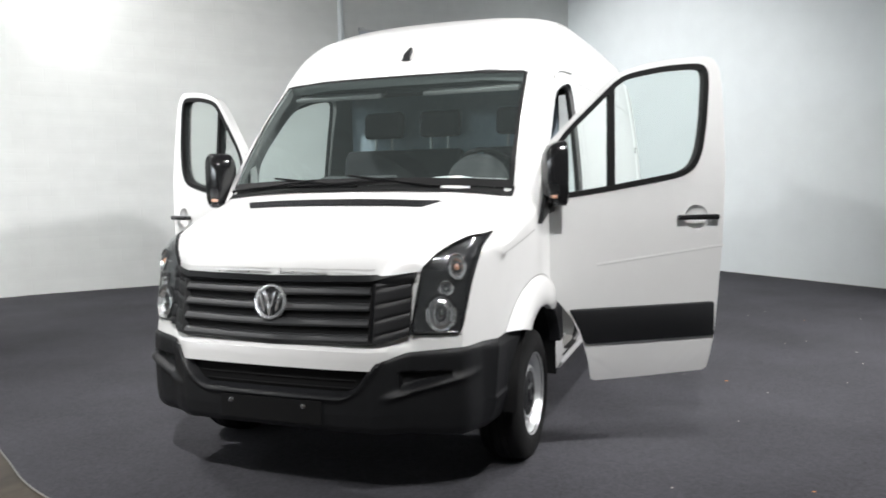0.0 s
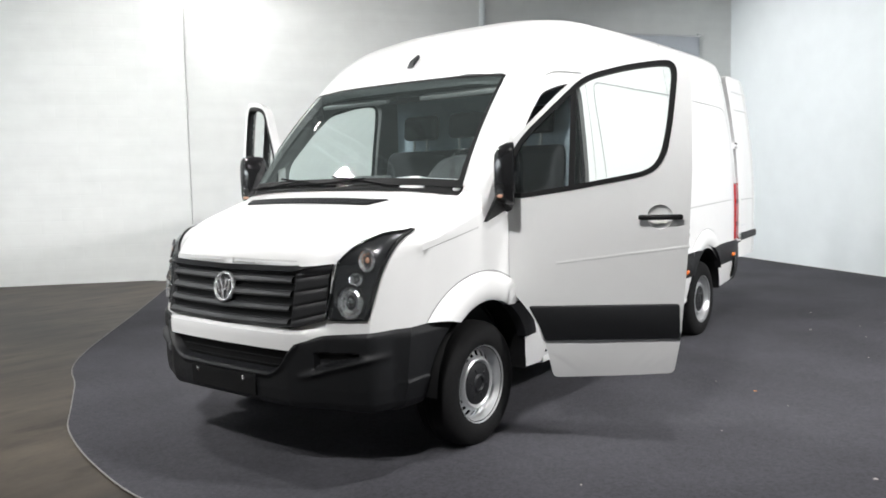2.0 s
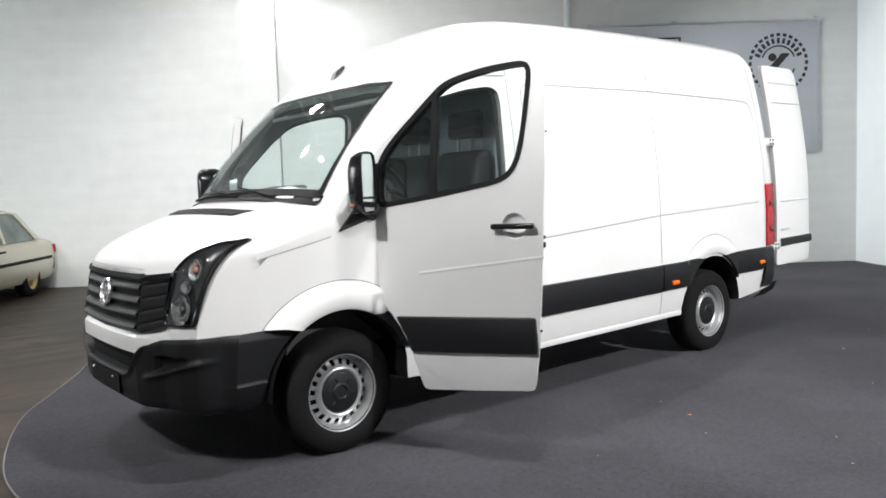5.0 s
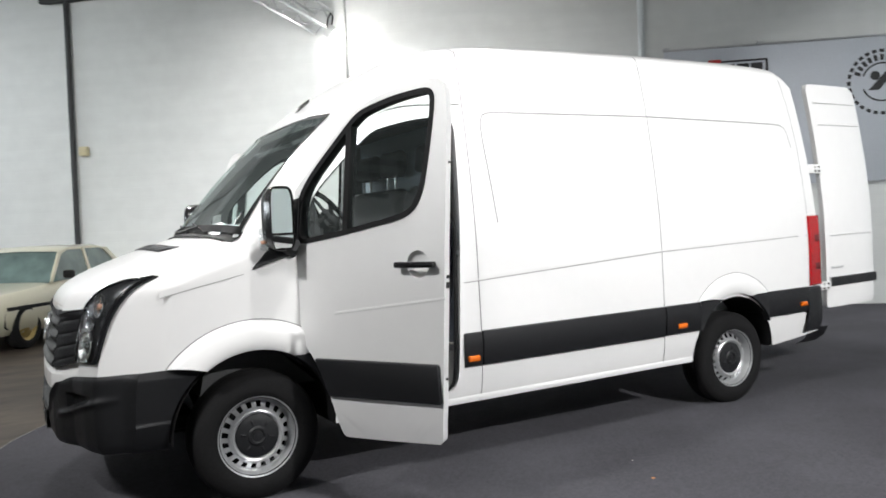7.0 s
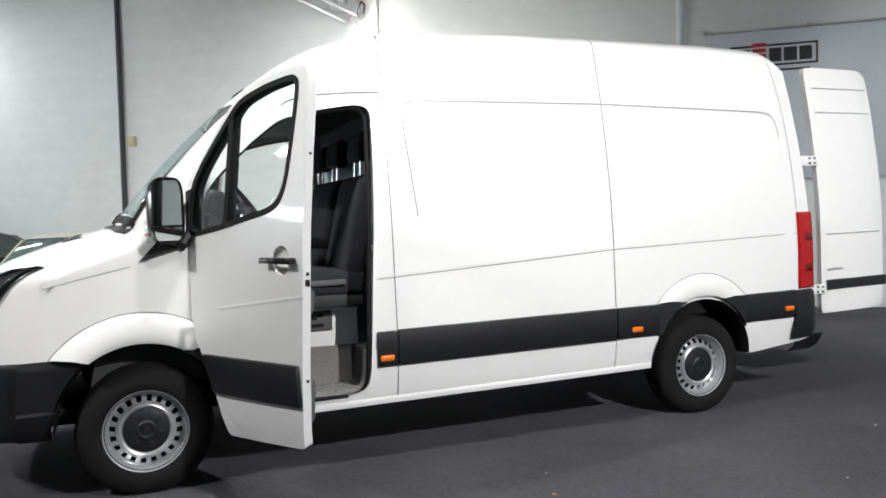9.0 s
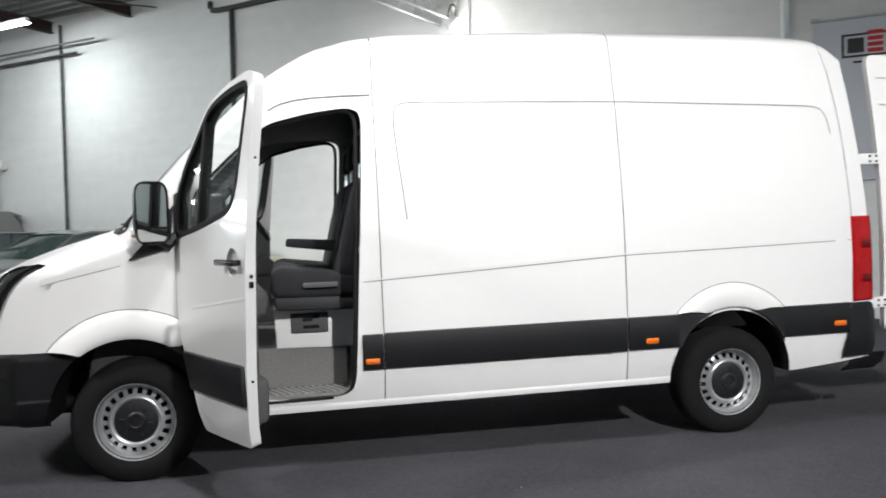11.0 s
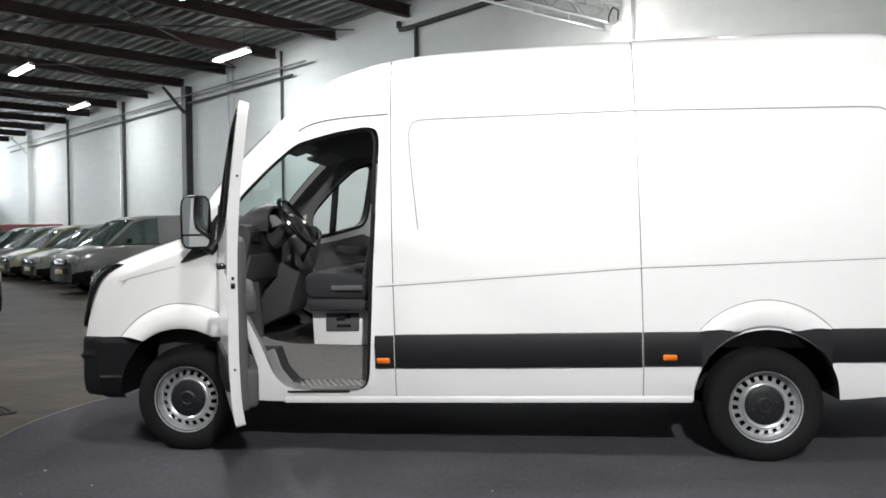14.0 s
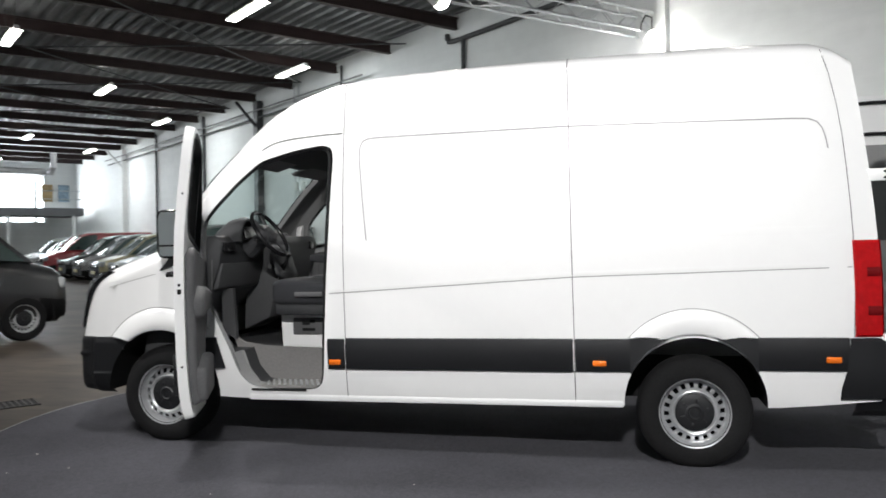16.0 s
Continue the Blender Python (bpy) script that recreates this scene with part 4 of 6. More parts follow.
    line = [(0.60 + 0.72 * i / 10, 1.022 + 0.09 * i / 10) for i in range(11)]
    g.grid([[(x, skin_y(x, z) - 0.001, z + 0.006) for x, z in line], [(x, skin_y(x, z) - 0.0028, z) for x, z in line], [(x, skin_y(x, z) - 0.0005, z - 0.012) for x, z in line]])
    part("crease", place(g), PAINT, door)
    # painted line for the shade under the door's crease
    g = Geo().grid([[(x, skin_y(x, z) - 0.0015, z + dz) for x, z in line] for dz in (-0.003, -0.008)])
    part("crease_shade", place(g), CREASESHADE, door)
    # inner lining
    lining = [(0.60, 0.44), (1.18, 0.46), (1.205, 0.66), (1.235, 1.1), (1.245, 1.40), (1.10, 1.44), (0.70, 1.385), (0.36, 1.35), (0.32, 1.05), (0.36, 0.93), (0.50, 0.78), (0.57, 0.62)]
    g = Geo().prism(lining, lambda p: (p[0], skin_y(*p) + 0.05, p[1]), lambda p: (p[0] * 0.97 + 0.024, skin_y(*p) + 0.105, p[1] * 0.97 + 0.03))
    g = soft(g, 0.025, 3)
    pocket = soft(prism_y([(0.66, 0.47), (1.17, 0.48), (1.19, 0.70), (0.90, 0.745), (0.62, 0.72)], 0.08, 0.165), 0.035, 3)
    arm = soft(prism_y([(0.5, 1.02), (1.2, 1.0), (1.22, 1.12), (1.05, 1.19), (0.8, 1.17), (0.5, 1.12)], 0.08, 0.16), 0.03, 3)
    part("door_pocket", place(pocket), TRIM, door)
    part("armrest", place(arm), TRIM, door)
    part("door_lining", place(g), TRIM, door, "grey moulded door lining")
    return door


for right in (False, True):
    cab_door(right)

# ---- outer parts of the van ----
@functools.lru_cache(maxsize=None)
def face(d, z):
    """The bare front skin at d from the middle and the height z: the nose, and the hood above it."""
    edge_z = top(-0.99, d).z
    if z <= edge_z:
        return Vector((xs(-0.99, d, z), C + d, z))
    lo, hi = -0.99, -0.15
    for _ in range(18):
        mid = (lo + hi) / 2
        lo, hi = (mid, hi) if top(mid, d).z < z else (lo, mid)
    return Vector((xs(lo, d, z), C + d, z))


def nose(d, z, out=0.0):
    """A point of the front, lifted off the skin by out."""
    p = face(d, z)
    n = (face(d + 0.008, z) - face(d - 0.008, z)).cross(face(d, z + 0.008) - face(d, z - 0.008)).normalized()
    return p + n * (-out if n.x > 0 else out)


def side_at(x, z, out, right):
    """A point of the side at a given x."""
    lo, hi = -1.4, 0.6
    for _ in range(20):
        mid = (lo + hi) / 2
        lo, hi = (mid, hi) if side(mid, z, out).x < x else (lo, mid)
    return side(lo, z, out, right)


def both(build):
    """Builds the same part for the near and the far side."""
    for right in (False, True):
        build(right)


def ribbon(line, width, out, right, g, slot=0):
    """A narrow band laid on the side along (u, z) points."""
    rows = [[], []]
    for i, p in enumerate(line):
        a, b = Vector(line[max(i - 1, 0)]), Vector(line[min(i + 1, len(line) - 1)])
        t = (b - a).normalized()
        for k, s in enumerate((-1, 1)):
            rows[k].append(side(p[0] - t.y * s * width / 2, p[1] + t.x * s * width / 2, out, right))
    return g.grid(rows, slot)


def line(*pts, n=8):
    """Points along a broken line, evenly cut."""
    out = []
    for a, b in zip(pts, pts[1:]):
        out += [(a[0] + (b[0] - a[0]) * i / n, a[1] + (b[1] - a[1]) * i / n) for i in range(n)]
    return out + [pts[-1]]


def seams(right):
    for pts in (line((1.406, 0.365), (1.41, 0.78), (1.406, 1.1), (1.402, 2.2), (1.404, 2.54)), line((2.944, 0.365), (2.946, 0.79), (2.942, 1.19), (2.935, 2.15), (2.93, 2.54)),
                line((4.582, 0.80), (4.592, 1.1), (4.597, 1.4), (4.60, 1.75), (4.60, 2.0), (4.592, 2.2), (4.57, 2.4), (4.535, 2.55)), line((0.238, 1.34), (0.236, 0.98), (0.29, 0.90))):
        part("panel_gap", ribbon(pts, 0.0055, 0.0015, right, Geo()), GAP, van)
    rim_line = [(1.572, 1.45), (1.555, 1.62), (1.539, 1.78), (1.523, 1.95), (1.518, 2.05), (1.524, 2.095), (1.54, 2.128), (1.575, 2.145), (1.633, 2.15)] + line((1.7, 2.151), (2.914, 2.153), (4.30, 2.122), n=10) + [(4.40, 2.116), (4.455, 2.094), (4.483, 2.05), (4.495, 2.0), (4.503, 1.93)]
    # no step is modelled here; its shade is painted as a grey ribbon
    part("panel_edge_shade", ribbon(rim_line, 0.009, 0.003, right, Geo()), CREASESHADE, van)
    drip = [(0.70, 2.11), (0.74, 2.128), (0.80, 2.148), (0.92, 2.17), (1.03, 2.182), (1.2, 2.194), (1.385, 2.201)]
    g = Geo().grid([[side(u, z + dz, o, right) for u, z in drip] for dz, o in ((0.022, 0.0), (0.004, 0.006), (-0.003, 0.007), (-0.006, 0.0))])
    part("drip_rail", g, PAINT, van)
    # painted shade just under the drip rail
    part("drip_shade", ribbon([(u, z - 0.009) for u, z in drip], 0.005, 0.0018, right, Geo()), CREASESHADE, van)
    crease = line((1.30, 1.098), (1.42, 1.104), (2.94, 1.186), (4.58, 1.222), n=10)
    g = Geo()
    g.grid([[side(u, z + 0.03, 0.0, right) for u, z in crease], [side(u, z + 0.002, 0.002, right) for u, z in crease], [side(u, z - 0.004, 0.0003, right) for u, z in crease]])
    part("body_crease", g, PAINT, van)
    # grey ribbon paints the shade below the body crease
    part("crease_shade", ribbon([(u, z - 0.005) for u, z in crease], 0.006, 0.0013, right, Geo()), CREASESHADE, van)
    for z0, u0, u1 in ((2.41, 1.42, 4.42), (1.448, 1.62, 4.50)):
        g = Geo()
        l2 = line((u0, z0), (u1, z0), n=24)
        g.grid([[side(u, z + 0.02, 0.0, right) for u, z in l2], [side(u, z, 0.0012, right) for u, z in l2], [side(u, z - 0.03, 0.0, right) for u, z in l2]])
        part("body_crease", g, PAINT, van)
    fender = line((-0.45, 1.158), (-0.3, 1.193), (-0.03, 1.252), n=8)
    g = Geo()
    swell = [math.sin(math.pi * i / (len(fender) - 1)) ** 0.5 for i in range(len(fender))]
    g.grid([[side_at(x, z + dz, o * w, right) for (x, z), w in zip(fender, swell)] for dz, o in ((0.03, 0.0), (0.002, 0.0009), (-0.004, 0.0))])
    part("fender_crease", g, PAINT, van)
    # the fender crease's shade, painted as a thin grey band
    g = Geo().grid([[side_at(x, z - 0.003, 0.0015, right) for x, z in fender], [side_at(x, z - 0.0065, 0.0015, right) for x, z in fender]])
    part("crease_shade", g, CREASESHADE, van)
    # the bright lip under the sill
    g = Geo()
    sill = line((0.49, 0.362), (3.24, 0.362), n=20)
    g.grid([[side(u, z + 0.03, 0.002, right) for u, z in sill], [side(u, z + 0.012, 0.012, right) for u, z in sill], [side(u, z - 0.012, 0.010, right) for u, z in sill], [side(u, z - 0.014, -0.05, right) for u, z in sill]])
    part("sill", g, PAINT, van)


both(seams)
for u in (1.404, 2.93):  # the seams run on over the roof
    D, _ = rim(u)
    ds = [D * math.sin(math.pi / 2 * i / 24) for i in range(-24, 25)]
    g = Geo().grid([[top(u - 0.0035, d, 0.0015) for d in ds], [top(u + 0.0035, d, 0.0015) for d in ds]])
    part("panel_gap", g, GAP, van)


def strips(right):
    """Dark rubbing strips in separate lengths."""
    for u0, u1, z0, z1 in ((1.283, 1.402, 0.578, 0.785), (1.413, 2.937, 0.578, 0.79), (2.951, 3.29, 0.582, 0.79), (4.04, 4.55, 0.60, 0.80)):
        us = [u0 + (u1 - u0) * i / 8 for i in range(9)]
        prof = [(z1, 0.001), (z1 - 0.004, 0.016), (z1 - 0.05, 0.024), (z0 + 0.01, 0.020), (z0, 0.014), (z0 - 0.002, 0.0)]
        g = Geo().grid([[side(u, z, o, right) for u in us] for z, o in prof])
        g.quad([side(u0, z, o, right) for z, o in prof]).quad([side(u1, z, o, right) for z, o in prof])
        part("rubbing_strip", g, PLASTIC, van)
    for x, z in ((1.336, 0.628), (3.10, 0.636), (4.46, 0.668)):
        p = side(x, z, 0.026, right)
        g = Geo().box(p, (0.085, 0.02, 0.036), bevel=0.009, seg=3)
        mk = part("side_marker", g, ORANGE, van, "small amber side marker lamp")
        g = Geo().box(side(x, z, 0.037, right), (0.03, 0.004, 0.012), bevel=0.002)
        part("lens_rib", g, ORANGE, mk)


both(strips)


def flare(right):
    """Dark pieces between the rubbing strips and the wheel openings."""
    for cx, rx, rz, back, ends in ((WB, 0.425, 0.42, False, (3.288, 3.288)), (WB, 0.425, 0.42, True, (4.042, 4.042)), (0.0, 0.44, 0.445, True, (0.455, 0.52))):
        rows = []
        for i in range(9):
            q = i / 8
            z = 0.575 + 0.215 * q
            reach = rx * math.sqrt(max(1 - ((z - 0.40) / rz) ** 2, 0)) - 0.014
            x_in = cx + reach if back else cx - reach
            x_out = ends[1] + (ends[0] - ends[1]) * q
            row = [Vector((x_out + (x_in - x_out) * t, (2 * C - tum(z) + o) if right else tum(z) - o, z)) for t, o in ((0.0, 0.022), (0.5, 0.026), (0.97, 0.030), (1.0, 0.02), (1.0, -0.03))]
            rows.append(row)
        rows.append([Vector((p.x, p.y + (-0.03 if right else 0.03), p.z + 0.002)) for p in rows[-1]])
        part("arch_flare", Geo().grid(rows), PLASTIC, van)


both(flare)


def arch(right):
    for cx, rx0, rz0, rx1, rz1, p0, p1, p2, p3 in ((0.0, 0.44, 0.445, 0.575, 0.605, 57, 48, 125, 140), (WB, 0.425, 0.42, 0.53, 0.575, 66, 43, 114, 137)):
        rows = []
        for q, o in ((0.0, -0.02), (0.0, 0.022), (0.10, 0.030), (0.45, 0.032), (0.80, 0.028), (0.92, 0.020), (0.97, 0.008), (1.0, 0.001)):
            row = []
            for i in range(25):
                a0, a1 = p0 + (p1 - p0) * q, p2 + (p3 - p2) * q
                a = radians(a0 + (a1 - a0) * i / 24)
                x, z = cx + (rx0 + (rx1 - rx0) * q) * math.cos(a), 0.40 + (rz0 + (rz1 - rz0) * q) * math.sin(a)
                y = tum(z) + 0.004 - o
                if cx < 1:
                    y += (side_at(x, z, 0.0, False).y - tum(z)) * q**1.3
                row.append(Vector((x, 2 * C - y if right else y, z)))
            rows.append(row)
        lip = part("wheel_arch", Geo().grid(rows), PAINT, van)
        # grey band paints the shading along the arch's outer edge
        rows = []
        for q, o in ((0.99, 0.0035), (1.03, 0.0025)):
            a0, a1 = p0 + (p1 - p0) * q, p2 + (p3 - p2) * q
            pts = [(cx + (rx0 + (rx1 - rx0) * q) * math.cos(radians(a0 + (a1 - a0) * i / 32)), 0.40 + (rz0 + (rz1 - rz0) * q) * math.sin(radians(a0 + (a1 - a0) * i / 32))) for i in range(33)]
            rows.append([side_at(x, z, o, right) if cx < 1 else side(x, z, o, right) for x, z in pts])
        part("arch_shade", Geo().grid(rows), CREASESHADE, lip)
        g = Geo()  # black liner inside the arch
        rows = []
        for y in (0.01, 0.36):
            rows.append([(cx + (rx0 - 0.004) * math.cos(radians(a)), 2 * C - y if right else y, 0.40 + (rz0 - 0.004) * math.sin(radians(a))) for a in range(-4, 185, 8)])
        part("arch_liner", g.grid(rows), BLACK, van)


both(arch)

# front bumper: a dark moulded band round the nose with an intake and lamp recesses
def bumper():
    half = [0.88 * (i / 88) for i in range(89)]
    ds = [-d for d in reversed(half[1:])] + half
    sides = 7
    cols = [("s", t / sides, False) for t in range(sides)] + [("n", d, None) for d in ds] + [("s", 1 - t / sides, True) for t in range(1, sides + 1)]
    qs = [0.0, 0.04, 0.10] + [0.14 + 0.82 * i / 46 for i in range(47)] + [0.985, 1.0]

    def relief(d, z, q):
        """The moulded form at d from the middle: intake, its lip, lamp recess and the ridge under it."""
        a, low = abs(d - MID), 0.572
        o = tab(q, [0, 0.04, 0.12, 0.3, 0.45, 0.9, 0.965, 1.0], [-0.06, -0.012, 0.006, 0.012, 0.012, 0.010, 0.008, 0.0])
        wide, r = a - (0.405 + 0.7 * (z - low)), 0.06
        deep = low - z
        sd = math.hypot(wide + r, deep + r) - r if wide > -r and deep > -r else max(wide, deep)
        o += 0.005 - 0.016 * min(max((0.62 - a) / 0.12, 0), 1)
        o -= 0.07 * min(max(-sd / 0.02, 0), 1)
        if sd > 0:
            o += 0.016 * math.exp(-((sd - 0.014) / 0.014) ** 2)
        ridge = 0.565 + 0.28 * (a - 0.55)
        inside = min((a - 0.595) / 0.020, (0.805 + 0.2 * (z - 0.62) - a) / 0.020, (0.682 - z) / 0.012, (z - ridge - 0.018) / 0.014)
        o -= 0.034 * min(max(inside, 0), 1)
        if 0.52 < a:
            o += 0.020 * math.exp(-((z - ridge) / 0.017) ** 2) * min((a - 0.52) / 0.06, 1) * min(max((0.90 - a) / 0.06, 0), 1)
        return o

    rows = []
    for q in qs:
        row = []
        for kind, v, right in cols:
            a = abs(v) if kind == "n" else 0.95
            lo = tab(a, [0, 0.45, 0.7, 0.95], [0.395, 0.39, 0.375, 0.365])
            hi = tab(a, [0, 0.487, 0.60, 0.75, 0.95], [0.712, 0.722, 0.762, 0.775, 0.787])
            z = lo + (hi - lo) * q
            if kind == "n":
                row.append(nose(v, z, relief(v, z, q)))
            else:
                end = -0.444 * math.sqrt(1 - ((z - 0.40) / 0.45) ** 2) - 0.003
                start = nose(-0.88, z, 0).x
                lift = tab(q, [0, 0.04, 0.12, 0.36, 0.385, 0.9, 1.0], [-0.05, -0.01, 0.008, 0.021, 0.012, 0.016, 0.004])
                row.append(side_at(end + (start - end) * v, z, lift, right))
        rows.append(row)
    b = part("front_bumper", Geo().grid(rows), PLASTIC, van, "charcoal plastic front bumper with an air intake", weld=0.0006)
    for z in (0.60, 0.635, 0.67):
        g = Geo().tube([nose(d + MID, z, -0.036) for d in [-0.41 + 0.82 * i / 20 for i in range(21)]], 0.004, 6)
        part("intake_slat", g, BLACK, b)
    # black sheet before the recess floor stands for the intake's deep shade
    back = [[nose(d + MID, z, -0.040) for d in [-0.50 + i / 24 for i in range(25)]] for z in (0.57, 0.62, 0.67, 0.73)]
    part("intake_shade", Geo().grid(back), BLACK, b)
    # plate holder, empty
    g = Geo()
    cols2 = [MID + 0.53 * (i / 12 - 0.5) for i in range(13)]
    g.grid([[nose(d, z, o) for d in cols2] for z, o in ((0.548, -0.005), (0.546, 0.014), (0.44, 0.016), (0.437, -0.005))])
    part("plate_holder", g, BLACK, b, "empty dark plate holder")
    for d in (-0.15, 0.23):
        g = Geo().lathe([(0.013, 0), (0.013, 0.006), (0.006, 0.009), (0.0005, 0.006)], Matrix.Translation(nose(d, 0.521, 0.015)) @ Matrix.Rotation(radians(-90), 4, "Y"), 14)
        part("screw", g, CHROME, b)


bumper()


# grille with slats and a plain chrome roundel
def grille():
    ds = [-0.64 + 1.28 * i / 64 for i in range(65)]

    def low(d):
        return tab(abs(d), [0, 0.487, 0.61, 0.66], [0.786, 0.794, 0.828, 0.842])

    def high(d):
        return min(tab(abs(d), [0, 0.487, 0.66], [1.092, 1.098, 1.118]), top(-0.99, d + MID).z - 0.001)

    def at(d, q, o):
        return nose(d + MID, low(d) + (high(d) - low(d)) * q, o)

    gr = part("grille", Geo().grid([[at(d, q, 0.005) for d in ds] for q in [i / 24 for i in range(25)]]), BLACK, van, "dark grey grille with four bars")
    mid = [d for d in ds if abs(d) < 0.484]
    for k in range(4):
        q0 = 0.045 + 0.225 * k
        rows = [[at(d, q, o) for d in mid] for q, o in ((q0, 0.001), (q0 + 0.004, 0.030), (q0 + 0.03, 0.033), (q0 + 0.085, 0.026), (q0 + 0.115, 0.016), (q0 + 0.125, 0.001))]
        part("grille_bar", Geo().grid(rows), GRILLE, gr)
    for s in (-1, 1):  # folded side frames with faint grooves
        cols = [s * (0.480 + (0.178 if s < 0 else 0.135) * i / 12) for i in range(13)]
        qs = [i / 40 for i in range(41)]
        groove = lambda q: 0.006 * math.exp(-(((q - 0.045 - 0.19) % 0.225 - 0.11) / 0.02) ** 2)  # noqa: E731
        g = Geo().grid([[at(d, q, (0.0 if i == 0 else 0.030 - 0.020 * max(0.0, (q - 0.86) / 0.14)) - groove(q) * (i > 1)) for i, d in enumerate(cols)] for q in qs])
        part("grille_frame", g, PLASTIC, gr)
    g = Geo().grid([[nose(d + MID, high(d) + o2, o) for d in ds] for o2, o in ((-0.022, 0.016), (-0.010, 0.020), (0.005, 0.012))])
    part("grille_frame", g, PLASTIC, gr)
    g = Geo().grid([[nose(d + MID, low(d) + o2, o) for d in ds] for o2, o in ((0.022, 0.020), (0.010, 0.030), (0.0, 0.004))])
    part("grille_frame", g, PLASTIC, gr)
    m = Matrix.Translation(nose(MID, 0.972, 0.024)) @ Matrix.Rotation(radians(-78), 4, "Y")
    badge = part("roundel", Geo().lathe([(0.080, 0.0), (0.082, 0.012), (0.078, 0.020), (0.070, 0.021), (0.064, 0.012)], m, 36), BADGE, van, "round chrome emblem ring")
    part("roundel_field", Geo().lathe([(0.066, 0.009), (0.0005, 0.013)], m, 30), GLOSSBLACK, badge)
    g = Geo()
    for y, z, h, a in ((-0.044, 0.0, 0.085, 18), (-0.018, 0.012, 0.07, 18), (0.018, 0.012, 0.07, -18), (0.044, 0.0, 0.085, -18), (0.0, -0.035, 0.05, 0)):
        g.box(m @ Vector((z, y, 0.017)), (0.012, 0.013, h), Matrix.Rotation(radians(a), 4, "X"), bevel=0.004)
    part("roundel_relief", g, BADGE, badge)


grille()


# headlights
def headlight(right):
    s, k = (1, 0.45) if right else (-1, 1.0)
    loop = [(0.645, 1.118), (0.62, 0.86), (0.632, 0.834), (0.815, 0.838), (0.828, 0.87), (0.836, 0.95), (0.845, 1.05), (0.855, 1.13), (0.866, 1.20), (0.878, 1.262), (0.855, 1.258), (0.80, 1.243), (0.745, 1.215), (0.70, 1.180), (0.668, 1.147)]
    loop = dense(loop, 0.025)

    def lay(g, pts, o):
        bm = bmesh.new()
        vs = [bm.verts.new((p[0], 0, p[1])) for p in pts]
        edges = [bm.edges.new((vs[i], vs[(i + 1) % len(vs)])) for i in range(len(vs))]
        bmesh.ops.triangle_fill(bm, use_beauty=True, edges=edges)
        for _ in range(3):
            bmesh.ops.bisect_edges(bm, edges=[e for e in bm.edges if e.calc_length() > 0.03 and not e.is_boundary], cuts=1)
            bmesh.ops.triangulate(bm, faces=bm.faces)
        for v in bm.verts:
            v.co = nose(s * v.co.x, v.co.z, o)
        return g.take(bm)

    lamp = part("headlight", lay(Geo(), loop, 0.011 * k), LAMPHOUSE, van, "large upright headlight behind a clear cover")
    inner, lip = shrink(loop, 0.008), shrink(loop, 0.013)
    g = Geo().grid([[nose(s * d, z, o * k) for d, z in lp + lp[:1]] for lp, o in ((loop, 0.001), (inner, 0.024), (lip, 0.022))])
    part("rim", g, GLOSSBLACK, lamp)
    def bowl(d, z):
        c, n = nose(s * d, z, 0.014 * k), (nose(s * d, z, 0.05) - nose(s * d, z, 0.0)).normalized()
        return Matrix.Translation(c) @ n.to_track_quat("Z", "Y").to_matrix().to_4x4()

    # a faceted low-beam bowl and the amber indicator above it
    for d, z, r, tall, sides, bulb in ((0.738, 0.925, 0.068, 1.25, 11, CHROME), (0.752, 1.035, 0.036, 1.0, 9, CHROME), (0.79, 1.125, 0.042, 1.45, 10, PALEAMBER)):
        mt = bowl(d, z) @ Matrix.Diagonal((1.0, tall, 1.0, 1.0))
        dish = part("reflector", Geo().lathe([(r, 0.012), (r * 0.94, 0.013), (r * 0.80, 0.002), (r * 0.62, 0.008), (r * 0.5, -0.002), (r * 0.3, -0.006), (0.0005, -0.007)], mt, sides), REFLECTOR, lamp, sharp=12)
        part("bulb", Geo().lathe([(r * 0.24, -0.004), (r * 0.26, 0.004), (r * 0.2, 0.010), (r * 0.1, 0.013), (0.0005, 0.014)], mt, 16), bulb, dish)
        hood_rows = [[mt @ Vector((q * math.cos(a), q * math.sin(a), h)) for a in (radians(20 + 140 * i / 12) for i in range(13))] for q, h in ((r * 1.02, 0.006), (r * 1.04, 0.017), (r * 0.9, 0.018))]
        part("shroud", Geo().grid(hood_rows), LAMPHOUSE, dish)
    for z0 in (1.075, 1.088):
        bar = [[nose(s * d, z0 + dz, o * k) for d in (0.70, 0.715, 0.73, 0.745)] for dz, o in ((0.0, 0.013), (0.003, 0.019), (0.006, 0.013))]
        part("light_guide", Geo().grid(bar), CHROME, lamp)
    cover = part("lamp_cover", lay(Geo(), shrink(loop, 0.010), 0.030 * k), LENS, lamp)
    cover.visible_shadow = False


both(headlight)

# the vent in the hood, the cowl and the wipers
us3 = [-0.405 + 0.09 * i / 8 for i in range(9)]
vd = lambda u: 0.495 + (u + 0.405) * 0.85  # noqa: E731
vent = part("hood_vent", Geo().grid(sheet(us3, vd, 30, 0.003)), BLACK, van, "slotted black air vent in the hood")
for i in range(4):
    u = -0.398 + 0.021 * i
    part("vent_slat", Geo().grid([[top(u + du, vd(u) * (2 * j / 30 - 1), o) for j in range(31)] for du, o in ((0, 0.003), (0.003, 0.010), (0.010, 0.010), (0.013, 0.003))]), PLASTIC, vent)
cowl = Geo().grid(sheet([-0.175, -0.165, -0.14, -0.118, -0.10], lambda u: 0.87, 30, 0.007))
part("cowl", cowl, BLACK, van)


